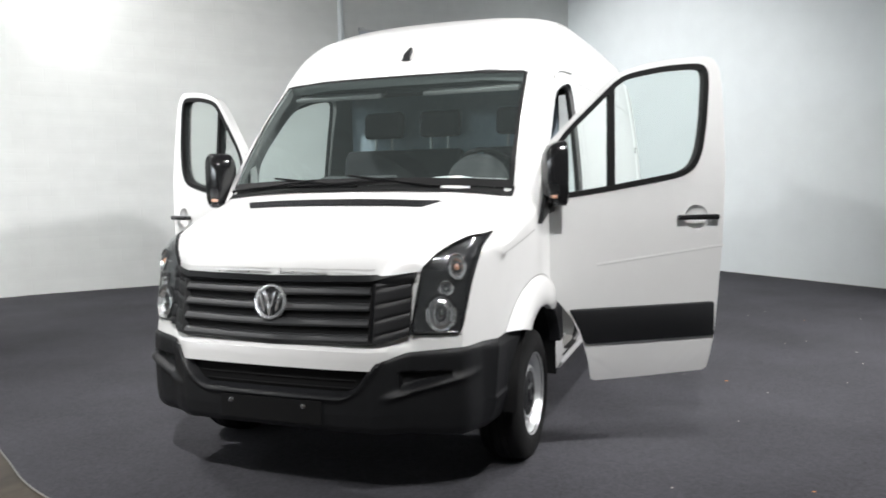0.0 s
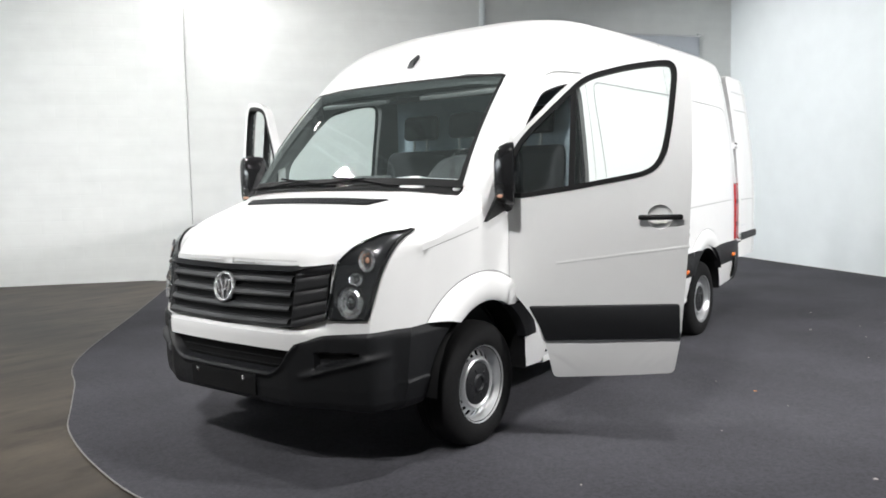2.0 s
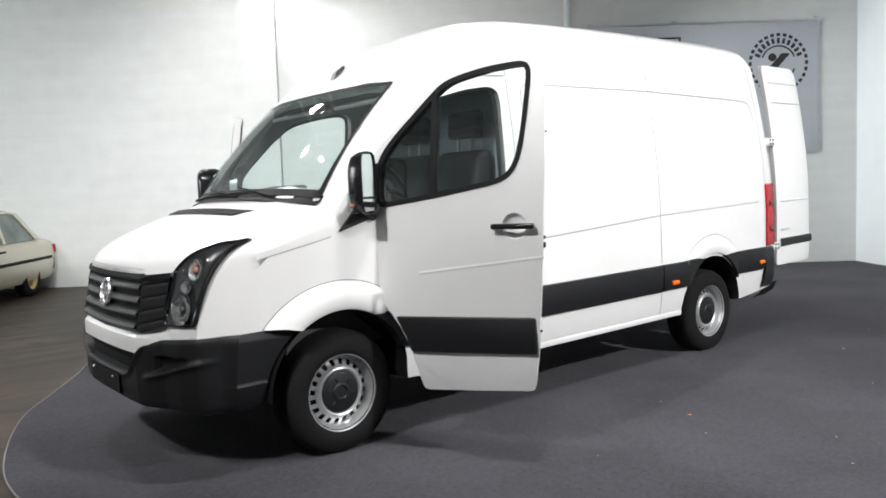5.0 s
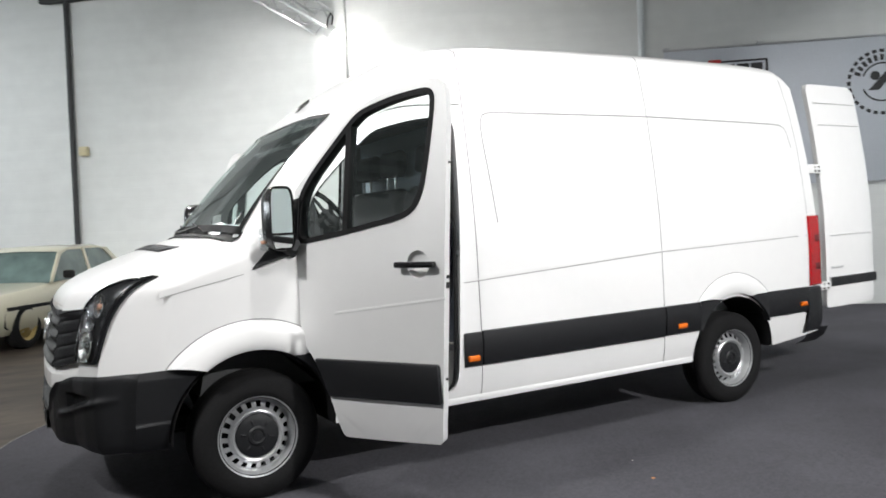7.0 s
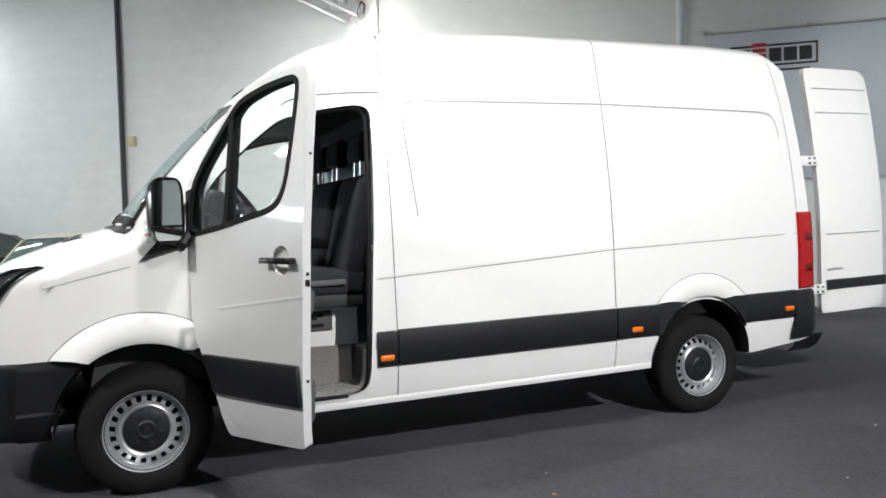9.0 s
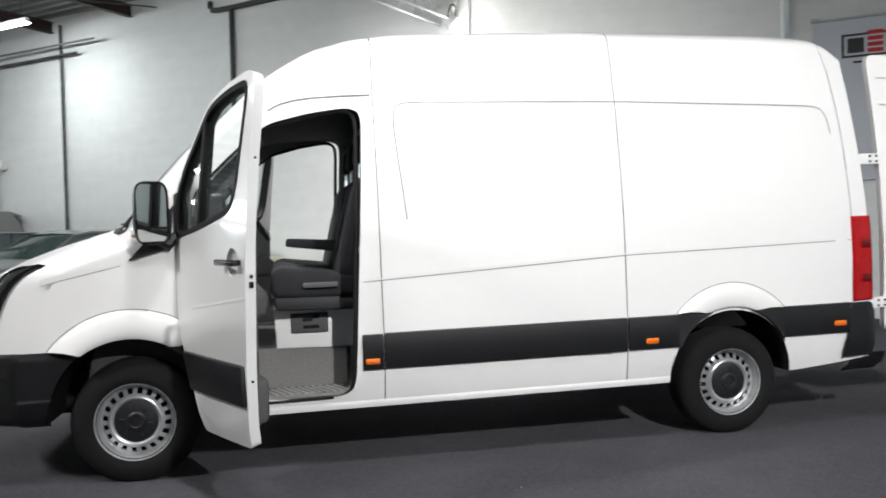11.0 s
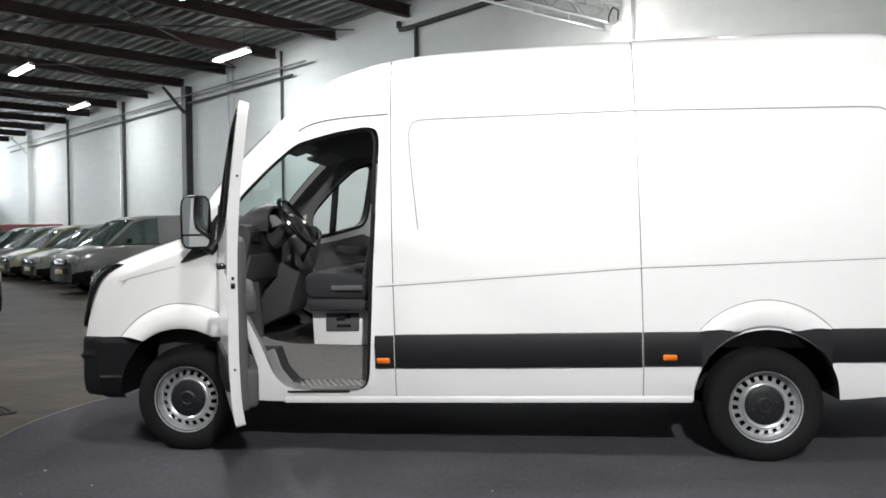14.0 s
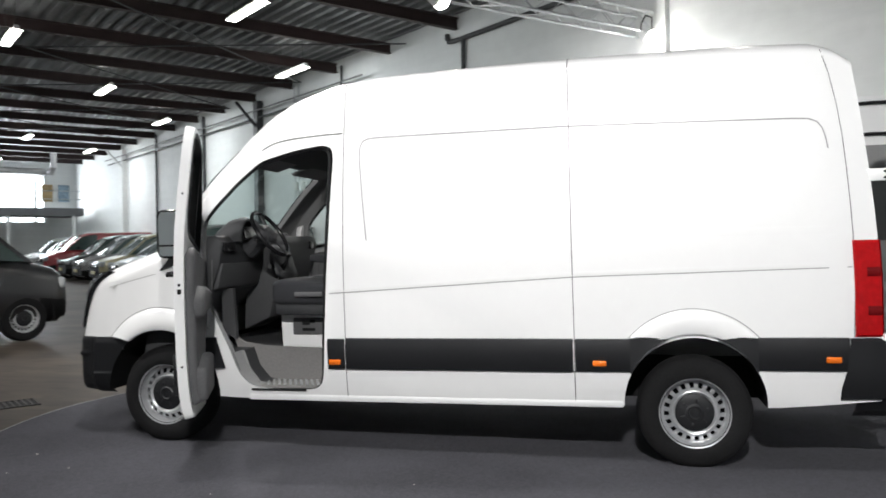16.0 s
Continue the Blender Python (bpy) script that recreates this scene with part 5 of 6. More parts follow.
def wiper(d0, d1, u1, name="wiper"):
    pts = [top(-0.13 + (u1 + 0.13) * (i / 12) ** 1.5, d0 + (d1 - d0) * i / 12, 0.030) for i in range(13)]
    w = part(name, Geo().tube(pts, [0.008 - 0.0003 * i for i in range(13)], 6), GLOSSBLACK, van, "black wiper arm")
    blade = [top(u1 - 0.03 + 0.05 * (i / 14), d1 - 0.28 + 0.56 * i / 14, 0.022) for i in range(15)]
    part("blade", Geo().tube(blade, 0.006, 5), BLACK, w)


wiper(0.42, -0.22, -0.098)
wiper(0.84, 0.26, -0.098)

# small dark marker lamp on the brow of the roof
p = top(0.64, 0.0)
g = Geo().prism([(-0.05, 0.0), (0.05, 0.0), (0.035, 0.045), (-0.035, 0.045)], lambda q: (p.x - 0.01 + q[1] * 0.6, p.y + q[0] * 0.55, p.z + q[1] * 1.1 + 0.0), lambda q: (p.x + 0.085, p.y + q[0] * 0.25, p.z + 0.075 + q[1] * 0.5))
part("roof_lamp", g, PLASTIC, van, "small dark lamp on the roof brow")


# tail lamps and the corners of the rear bumper
def tail(right):
    zs2 = [0.80, 0.815, 0.9, 0.99, 1.0, 1.1, 1.19, 1.2, 1.3, 1.362, 1.375]
    us4 = [4.588, 4.598, 4.64, 4.69, 4.72, 4.735]
    g = Geo().grid([[side(u, z, 0.016 if 0.81 < z < 1.37 and u > 4.59 else 0.001, right) for u in us4] for z in zs2])
    g.grid([[side(4.735, z, 0.016 - q, right) + Vector((0.008, 0, 0)) for q in (0.0, 0.05, 0.12)] for z in zs2])
    lamp = part("tail_lamp", g, RED, van, "tall red tail lamp")
    for z0, z1 in ((0.93, 0.985), (1.16, 1.215)):
        g = Geo().grid([[side(u, z, o, right) for u in (4.655, 4.70, 4.732)] for z, o in ((z0, 0.017), (z0 + 0.012, 0.024), (z1 - 0.012, 0.024), (z1, 0.017))])
        part("lens_band", g, REDDARK, lamp)
    prof = [(0.42, -0.02), (0.43, 0.015), (0.50, 0.030), (0.62, 0.028), (0.775, 0.018), (0.795, 0.0)]
    us5 = [4.555, 4.565, 4.6, 4.68, 4.73]
    rows = [[side(u - (0.055 if z < 0.6 else 0.02 if z < 0.7 else 0) * (u < 4.58), z, o, right) for u in us5] + [side(4.75, z, o - 0.03, right) + Vector((0.03, 0, 0)), side(4.75, z, -0.2, right) + Vector((0.06, 0, 0)), Vector((4.83, C, z))] for z, o in prof]
    part("rear_bumper", Geo().grid(rows), PLASTIC, van, "charcoal plastic rear bumper corner")
    prof = [(0.30, -0.10), (0.36, -0.03), (0.44, -0.01)]
    g = Geo().grid([[side(u, z, o, right) for u in (4.6, 4.7, 4.8, 4.88)] for z, o in prof])
    part("tow_step", g.box((4.86, C, 0.42), (0.16, 0.9, 0.05), bevel=0.015) if right else g, PLASTIC, van)


both(tail)


# rear doors, folded back
def rear_door(right):
    x0, x1 = 4.865, 5.58
    zs3 = [0.59, 0.60, 0.625] + [0.66 + 1.77 * i / 15 for i in range(16)] + [2.465, 2.485, 2.49]

    def at(x, z, o):
        """A point of the skin; the two outer corners are rounded off."""
        y = tum(z) + 0.05 + (x - x0) * 0.05 - o
        r = 0.09
        top_in = max(0.0, z - (2.49 - r)) / r
        low_in = max(0.0, 0.59 + r * 0.5 - z) / (r * 0.5)
        cut = r * (1 - math.sqrt(max(0.0, 1 - top_in**2))) if z > 1.5 else r * 0.5 * (1 - math.sqrt(max(0.0, 1 - low_in**2)))
        f = (x - x0) / (x1 - x0)
        return Vector((x - cut * f + cut * (1 - f) * 0.5, 2 * C - y if right else y, z))

    xs5 = [x0, x0 + 0.03, x0 + 0.3, x1 - 0.2, x1 - 0.03, x1]
    bulge = [-0.01, 0.0, 0.004, 0.004, 0.0, -0.015]
    g = Geo().grid([[at(x, z, o) for x, o in zip(xs5, bulge)] for z in zs3])
    g.grid([[at(x, z, -0.05) for x in xs5] for z in zs3])
    for i in (0, -1):
        g.grid([[at(xs5[i], z, bulge[i]) for z in zs3], [at(xs5[i], z, -0.05) for z in zs3]])
        g.grid([[at(x, zs3[i], o) for x, o in zip(xs5, bulge)], [at(x, zs3[i], -0.05) for x in xs5]])
    door = part("rear_door", g, PAINT, van, "white rear door swung open behind the body")
    prof = ((0.765, 0.002), (0.772, 0.014), (0.80, 0.018), (0.84, 0.014), (0.845, 0.002))
    g = Geo().grid([[at(x, z, o) for x in (x0 + 0.03, x0 + 0.4, x1 - 0.005)] for z, o in prof])
    part("rubbing_strip", g, PLASTIC, door)
    for z in (1.20, 2.14, 2.33):
        g = Geo().grid([[at(x, z + dz, o) for x in (x0 + 0.05, x0 + 0.4, x1 - 0.06)] for dz, o in ((0.012, 0.0045), (0.0, 0.0075), (-0.003, 0.0045))])
        part("crease", g, PAINT, door)
        # shade under each rear-door crease, laid on as grey
        g = Geo().grid([[at(x, z + dz, 0.0055) for x in (x0 + 0.05, x0 + 0.4, x1 - 0.06)] for dz in (-0.004, -0.009)])
        part("crease_shade", g, CREASESHADE, door)
    for k in range(7):  # an unreadable word on the skin, as plain bars
        part("lettering_bar", Geo().grid([[at(x, z, 0.0065) for x in (x0 + 0.05 + 0.026 * k, x0 + 0.068 + 0.026 * k)] for z in (0.915, 0.935)]), STEEL, door)
    # inner side: a recessed panel, dark lock rods and the rubber
    g = Geo().grid([[at(x, z, o) for x in (x0 + 0.1, x0 + 0.13, x1 - 0.13, x1 - 0.1)] for z, o in ((1.35, -0.0505), (1.38, -0.06), (2.08, -0.06), (2.11, -0.0505))])
    part("inner_panel", g, HEADLINER, door)
    for z in (2.19, 2.43):
        a, b = at(x0 + 0.08, z, -0.068), at(x1 - 0.1, z, -0.068)
        part("lock_rod", Geo().tube([a, (a + b) / 2 + Vector((0, 0, 0.006)), b], 0.014, 8), BLACK, door)
    for z in (0.78, 1.76):
        c = (at(x0, z, -0.02) + side(4.73, z, 0.0, right)) / 2
        hinge = part("hinge", Geo().box(c, (0.19, 0.035, 0.075), bevel=0.008), PAINT, door)
        for dx, dz in ((0.0, 0.018), (0.0, -0.018), (0.05, 0.018), (0.05, -0.018)):
            part("hinge_bolt", Geo().lathe([(0.008, 0.0), (0.008, 0.006), (0.0005, 0.007)], Matrix.Translation(c + Vector((dx, 0.0175 if right else -0.0175, dz))) @ Matrix.Rotation(radians(-90 if right else 90), 4, "X"), 10), BLACK, hinge)


both(rear_door)


# mirrors on arms at the corners of the cab
def mirror(right):
    s = -1 if right else 1

    def flip(g):
        return g.flip_y(C) if right else g

    part("mirror_foot", flip(Geo().prism([(0.015, 1.272), (0.24, 1.335), (0.262, 1.575), (0.23, 1.53), (0.13, 1.40)], lambda p: (p[0], tum(p[1]) - 0.016, p[1]), lambda p: (p[0], tum(p[1]) + 0.02, p[1]))), PLASTIC, van)
    turn = pose(0.155, -0.075, 1.53, 0, 0, -60)  # local +x is the way the mirror looks
    g = Geo()
    rows = []
    for x, sy, sz in ((-0.085, 0.03, 0.06), (-0.08, 0.055, 0.11), (-0.055, 0.078, 0.15), (-0.015, 0.09, 0.168), (0.02, 0.094, 0.172), (0.024, 0.088, 0.166), (0.012, 0.084, 0.162)):
        row = []
        for i in range(28):
            a = 2 * math.pi * i / 28
            c, q = math.cos(a), math.sin(a)
            row.append(turn @ Vector((x, math.copysign(abs(c) ** 0.45, c) * sy, math.copysign(abs(q) ** 0.45, q) * sz)))
        rows.append(row)
    g.grid(rows, loop=True).quad(rows[0])
    house = part("mirror_housing", flip(g), GLOSSBLACK, van, "black door mirror on a short arm")
    part("mirror_glass", flip(Geo().prism([(-0.08, -0.075), (0.08, -0.075), (0.082, 0.13), (0.065, 0.156), (-0.065, 0.156), (-0.082, 0.13)], lambda p: turn @ Vector((0.014, p[0], p[1])), lambda p: turn @ Vector((0.010, p[0], p[1])))), MIRROR, house)
    part("wide_glass", flip(Geo().prism([(-0.076, -0.155), (0.076, -0.155), (0.08, -0.088), (-0.08, -0.088)], lambda p: turn @ Vector((0.016, p[0], p[1])), lambda p: turn @ Vector((0.010, p[0] * 0.98, p[1] * 0.99)))), MIRROR, house)
    part("glass_bar", flip(Geo().box(turn @ Vector((0.014, 0, -0.081)), (0.01, 0.18, 0.01), turn.to_3x3().to_4x4())), BLACK, house)
    part("indicator", flip(Geo().box(turn @ Vector((-0.05, -0.070, -0.105)), (0.06, 0.034, 0.12), turn.to_3x3().to_4x4(), bevel=0.012)), LENS, house)
    part("indicator_bulb", flip(Geo().box(turn @ Vector((-0.05, -0.070, -0.12)), (0.03, 0.042, 0.02), turn.to_3x3().to_4x4(), bevel=0.008)), PALEAMBER, house)
    arm = [turn @ Vector((-0.03, 0.05, -0.15)), turn @ Vector((-0.02, 0.10, -0.18)), Vector((0.25, 0.0, 1.385)), Vector((0.30, 0.03, 1.40))]
    part("mirror_arm", flip(Geo().tube(arm, [0.03, 0.035, 0.035, 0.03], 8)), PLASTIC, house)


both(mirror)

# dark underside
g = Geo().box((1.9, C, 0.40), (5.0, 1.0, 0.10), bevel=0.02)
g.box((0.0, C, 0.33), (0.16, 1.35, 0.10), bevel=0.02).box((WB, C, 0.34), (0.14, 1.35, 0.14), bevel=0.03).box((1.9, 0.55, 0.34), (2.0, 0.12, 0.14)).box((1.9, 1.45, 0.34), (2.0, 0.12, 0.14))
g.box((-0.5, C, 0.42), (0.7, 1.1, 0.08), bevel=0.02)
part("chassis", g, BLACK, van)

# ---- the cab ----
dash = part("dashboard", soft(prism_y([(-0.02, 1.385), (0.06, 1.43), (0.24, 1.50), (0.40, 1.515), (0.455, 1.46), (0.43, 1.31), (0.36, 1.12), (0.20, 0.95), (-0.02, 0.92)], 0.10, 2 * C - 0.10), 0.02), DARKTRIM, van, "dark grey moulded dashboard")
rows = [[(x, 0.465 + sy * math.copysign(abs(math.cos(k * math.pi / 16)) ** 0.8, math.cos(k * math.pi / 16)), 1.47 + sz * math.sin(k * math.pi / 16)) for k in range(17)] for x, sy, sz in ((0.20, 0.08, 0.03), (0.27, 0.14, 0.10), (0.36, 0.17, 0.165), (0.45, 0.18, 0.185), (0.50, 0.175, 0.175), (0.505, 0.16, 0.16), (0.48, 0.15, 0.15))]
part("instrument_hood", Geo().grid(rows), DARKTRIM, dash)
part("dial_field", Geo().box((0.500, 0.465, 1.53), (0.012, 0.26, 0.10), Matrix.Rotation(radians(-20), 4, "Y")), GLOSSBLACK, dash)
part("dash_shelf", soft(prism_y([(0.14, 1.47), (0.38, 1.50), (0.36, 1.545), (0.16, 1.50)], 0.95, 1.45), 0.015), MIDTRIM, dash)
part("centre_console", soft(prism_y([(0.30, 1.45), (0.50, 1.43), (0.58, 1.18), (0.48, 0.85), (0.25, 0.75)], 0.78, 1.16), 0.025), MIDTRIM, dash)
for y in (0.16, 0.24, 1.75):
    part("air_vent", Geo().box((0.452, y, 1.43), (0.03, 0.09, 0.07), bevel=0.008), GLOSSBLACK, dash)
part("knee_panel", soft(prism_y([(0.30, 1.32), (0.445, 1.31), (0.40, 1.13), (0.22, 1.05)], 0.12, 0.78), 0.015), MIDTRIM, dash)
wm = pose(0.652, 0.47, 1.522, 0, 56, 0)  # the wheel's axis is local z
wheel_ring = [[wm @ Vector(((0.195 + 0.016 * math.cos(b)) * math.cos(a), (0.195 + 0.016 * math.cos(b)) * math.sin(a), 0.016 * math.sin(b))) for b in (2 * math.pi * k / 8 for k in range(8))] for a in (2 * math.pi * i / 40 for i in range(41))]
sw = part("steering_wheel", Geo().grid(wheel_ring, loop=True), GLOSSBLACK, van, "black four-spoke steering wheel")
g = Geo().lathe([(0.075, -0.03), (0.08, 0.0), (0.06, 0.02), (0.0005, 0.026)], wm, 20)
part("wheel_hub", g, DARKTRIM, sw)
for a in (20, 160, 235, 305):
    part("spoke", Geo().box(wm @ Vector((0.125 * math.cos(radians(a)), 0.125 * math.sin(radians(a)), -0.002)), (0.15, 0.035, 0.014), wm.to_3x3().to_4x4() @ Matrix.Rotation(radians(a), 4, "Z"), bevel=0.005), DARKTRIM, sw)
part("column_cover", Geo().tube([wm @ Vector((0, 0, -0.02)), wm @ Vector((0, 0, -0.22))], [0.05, 0.075], 10), DARKTRIM, sw)
for s in (-1, 1):
    part("stalk", Geo().tube([wm @ Vector((0, 0, -0.07)), wm @ Vector((0.02, 0.17 * s, -0.06))], 0.009, 6), BLACK, sw)
part("gear_lever", Geo().tube([(0.53, 0.9, 1.22), (0.60, 0.88, 1.31), (0.62, 0.88, 1.36)], [0.03, 0.012, 0.024], 8), BLACK, van)

# seats
def seat(y0, y1, label, armrest):
    yc, w = (y0 + y1) / 2, y1 - y0
    s = part("seat", soft(prism_y([(0.765, 1.05), (0.79, 1.0), (1.28, 0.99), (1.30, 1.13), (1.10, 1.155), (0.84, 1.185), (0.765, 1.165)], y0, y1), 0.035, 3), FABRIC, van, label)
    part("seat_bottom", soft(prism_y([(0.79, 0.925), (1.28, 0.915), (1.28, 1.0), (0.78, 1.01)], y0 + 0.01, y1 - 0.01), 0.02), DARKTRIM, s)
    part("backrest", soft(prism_y([(1.12, 1.03), (1.27, 1.02), (1.40, 1.55), (1.405, 1.72), (1.33, 1.73), (1.275, 1.68), (1.20, 1.35)], y0 + 0.01, y1 - 0.01), 0.04, 3), FABRIC, s)
    for y in ((yc,) if w < 0.7 else (y0 + w * 0.20, y0 + w * 0.67)):
        part("headrest", soft(prism_y([(1.31, 1.815), (1.40, 1.81), (1.425, 1.98), (1.38, 2.01), (1.325, 1.985)], y - 0.15, y + 0.15), 0.05, 4), FABRIC, s)
        for d in (-0.065, 0.065):
            part("headrest_post", Geo().tube([(1.345, y + d, 1.69), (1.35, y + d, 1.84)], 0.010, 8), POSTS, s)
    part("seat_lever", Geo().box((1.06, y0 - 0.014, 1.075), (0.21, 0.026, 0.034), bevel=0.008), TRIM, s)
    if armrest:
        part("armrest", soft(prism_y([(0.86, 1.30), (1.24, 1.25), (1.26, 1.33), (0.87, 1.355)], y1 - 0.01, y1 + 0.05), 0.015), FABRIC, s)
    return s


seat(0.22, 0.72, "anthracite cloth driver seat with an armrest", True)
seat(0.86, 1.80, "anthracite cloth double passenger bench", False)
# white pedestal under the driver seat with a small inset plate
ped = part("seat_pedestal", soft(prism_y([(0.785, 0.655), (1.27, 0.655), (1.27, 0.93), (0.775, 0.93)], 0.355, 0.74), 0.012), PAINT, van, "white seat pedestal box")
part("inset_plate", Geo().box((0.99, 0.352, 0.832), (0.23, 0.012, 0.125), bevel=0.008), TRIM, ped)
for x, z, w in ((1.02, 0.865, 0.06), (1.07, 0.88, 0.04), (1.04, 0.82, 0.10)):
    part("plate_relief", Geo().box((x - 0.04, 0.344, z - 0.012), (w, 0.008, 0.022), bevel=0.003), BLACK, ped)
part("bench_box", soft(prism_y([(0.86, 0.655), (1.285, 0.655), (1.285, 0.87), (0.86, 0.87)], 0.9, 1.76), 0.012), TRIM, van)
part("cab_floor", Geo().box((0.76, C, 0.664), (1.30, 1.30, 0.02)), PALEFLOOR, van, "pale dusty cab floor")
part("bulkhead", soft(prism_y([(1.43, 0.66), (1.46, 0.66), (1.46, 2.38), (1.43, 2.38)], 0.20, 2 * C - 0.20), 0.004), BULKHEAD, van, "blue-grey partition behind the seats")
# wide steps inside the door openings
def step(right):
    f = (lambda g: g.flip_y(C)) if right else (lambda g: g)
    part("step_riser", f(prism_y([(0.41, 0.76), (0.50, 0.715), (0.66, 0.69), (1.21, 0.672), (1.21, 0.425), (0.53, 0.425)], 0.322, 0.35)), MAT_FLOOR, van)
    tread = part("step_tread", f(Geo().box((0.95, 0.19, 0.432), (0.50, 0.27, 0.025), bevel=0.008)), MAT_FLOOR, van)
    for i in range(11):
        part("tread_rib", f(Geo().box((0.74 + 0.042 * i, 0.20, 0.447), (0.018, 0.20, 0.006), Matrix.Rotation(radians(25), 4, "Z"))), STEEL, tread)
    part("sill_cover", f(Geo().box((0.90, 0.045, 0.424), (0.41, 0.05, 0.014), bevel=0.004)), BLACK, van)
    # rubber seal round the opening
    loop = dense(OPENING, 0.05)
    g = Geo().tube([Vector((p[0], tum(p[1]) + 0.03, p[1])) for p in shrink(loop, 0.004)] + [Vector((loop[0][0], tum(loop[0][1]) + 0.03, loop[0][1]))], 0.013, 6)
    part("door_seal", f(g), BLACK, van)
    arc = [(0.46 * math.cos(radians(a)), 0.40 + 0.465 * math.sin(radians(a))) for a in range(20, 125, 7)]
    part("wheel_housing", f(prism_y([(0.44, 0.60)] + arc + [(-0.26, 0.60)], 0.175, 0.40)), MIDTRIM, van, "dark moulded wheel housing")
    part("kick_panel", f(Geo().prism([(0.33, 0.80), (0.33, 1.12), (0.42, 1.12), (0.44, 0.74)], lambda p: (p[0], 0.30, p[1]), lambda p: (p[0], 0.34, p[1]))), MIDTRIM, van)
    part("sun_visor", f(soft(prism_y([(0.55, 2.02), (0.78, 2.09), (0.78, 2.11), (0.54, 2.045)], 0.25, 0.85), 0.006)), HEADLINER, van)
    for k, (x, z) in enumerate(((1.30, 1.28), (1.285, 0.9), (1.275, 0.70))):
        part("door_striker", f(Geo().box((x - 0.012, 0.03, z), (0.015, 0.02, 0.03), bevel=0.004)), STEEL, van)


both(step)
part("roof_console", soft(prism_y([(0.66, 2.06), (0.80, 2.09), (1.1, 2.11), (1.42, 2.12), (1.42, 2.16), (0.8, 2.15), (0.66, 2.09)], 0.22, 2 * C - 0.22), 0.01), MIDTRIM, van, "dark overhead shelf in the cab")

# ---- parked cars: local x runs from nose to tail, z up ----
CARWHEEL = {}


def car_wheel(r, rimmat):
    key = (r, rimmat.name)
    if key not in CARWHEEL:
        tyre = Geo().lathe([(r * 0.62, 0.08), (r * 0.75, 0.10), (r * 0.93, 0.09), (r, 0.06), (r, -0.06), (r * 0.93, -0.09), (r * 0.62, -0.08)], Matrix(), 28)
        disc = Geo().lathe([(r * 0.64, 0.085), (r * 0.58, 0.07), (r * 0.52, 0.045), (r * 0.28, 0.06), (r * 0.12, 0.07), (0.001, 0.07)], Matrix(), 30, keep=lambda i, j: not (i == 2 and j % 3 == 0))
        disc.lathe([(r * 0.6, 0.02), (0.001, 0.02)], Matrix(), 20)
        CARWHEEL[key] = (tyre.mesh("tyre", TYRE), disc.mesh("rim", rimmat))
    return CARWHEEL[key]


def paint(name, colour, rough=0.3):
    return material(name, colour, rough, vary=0.04, scale=2, coat=0.8)


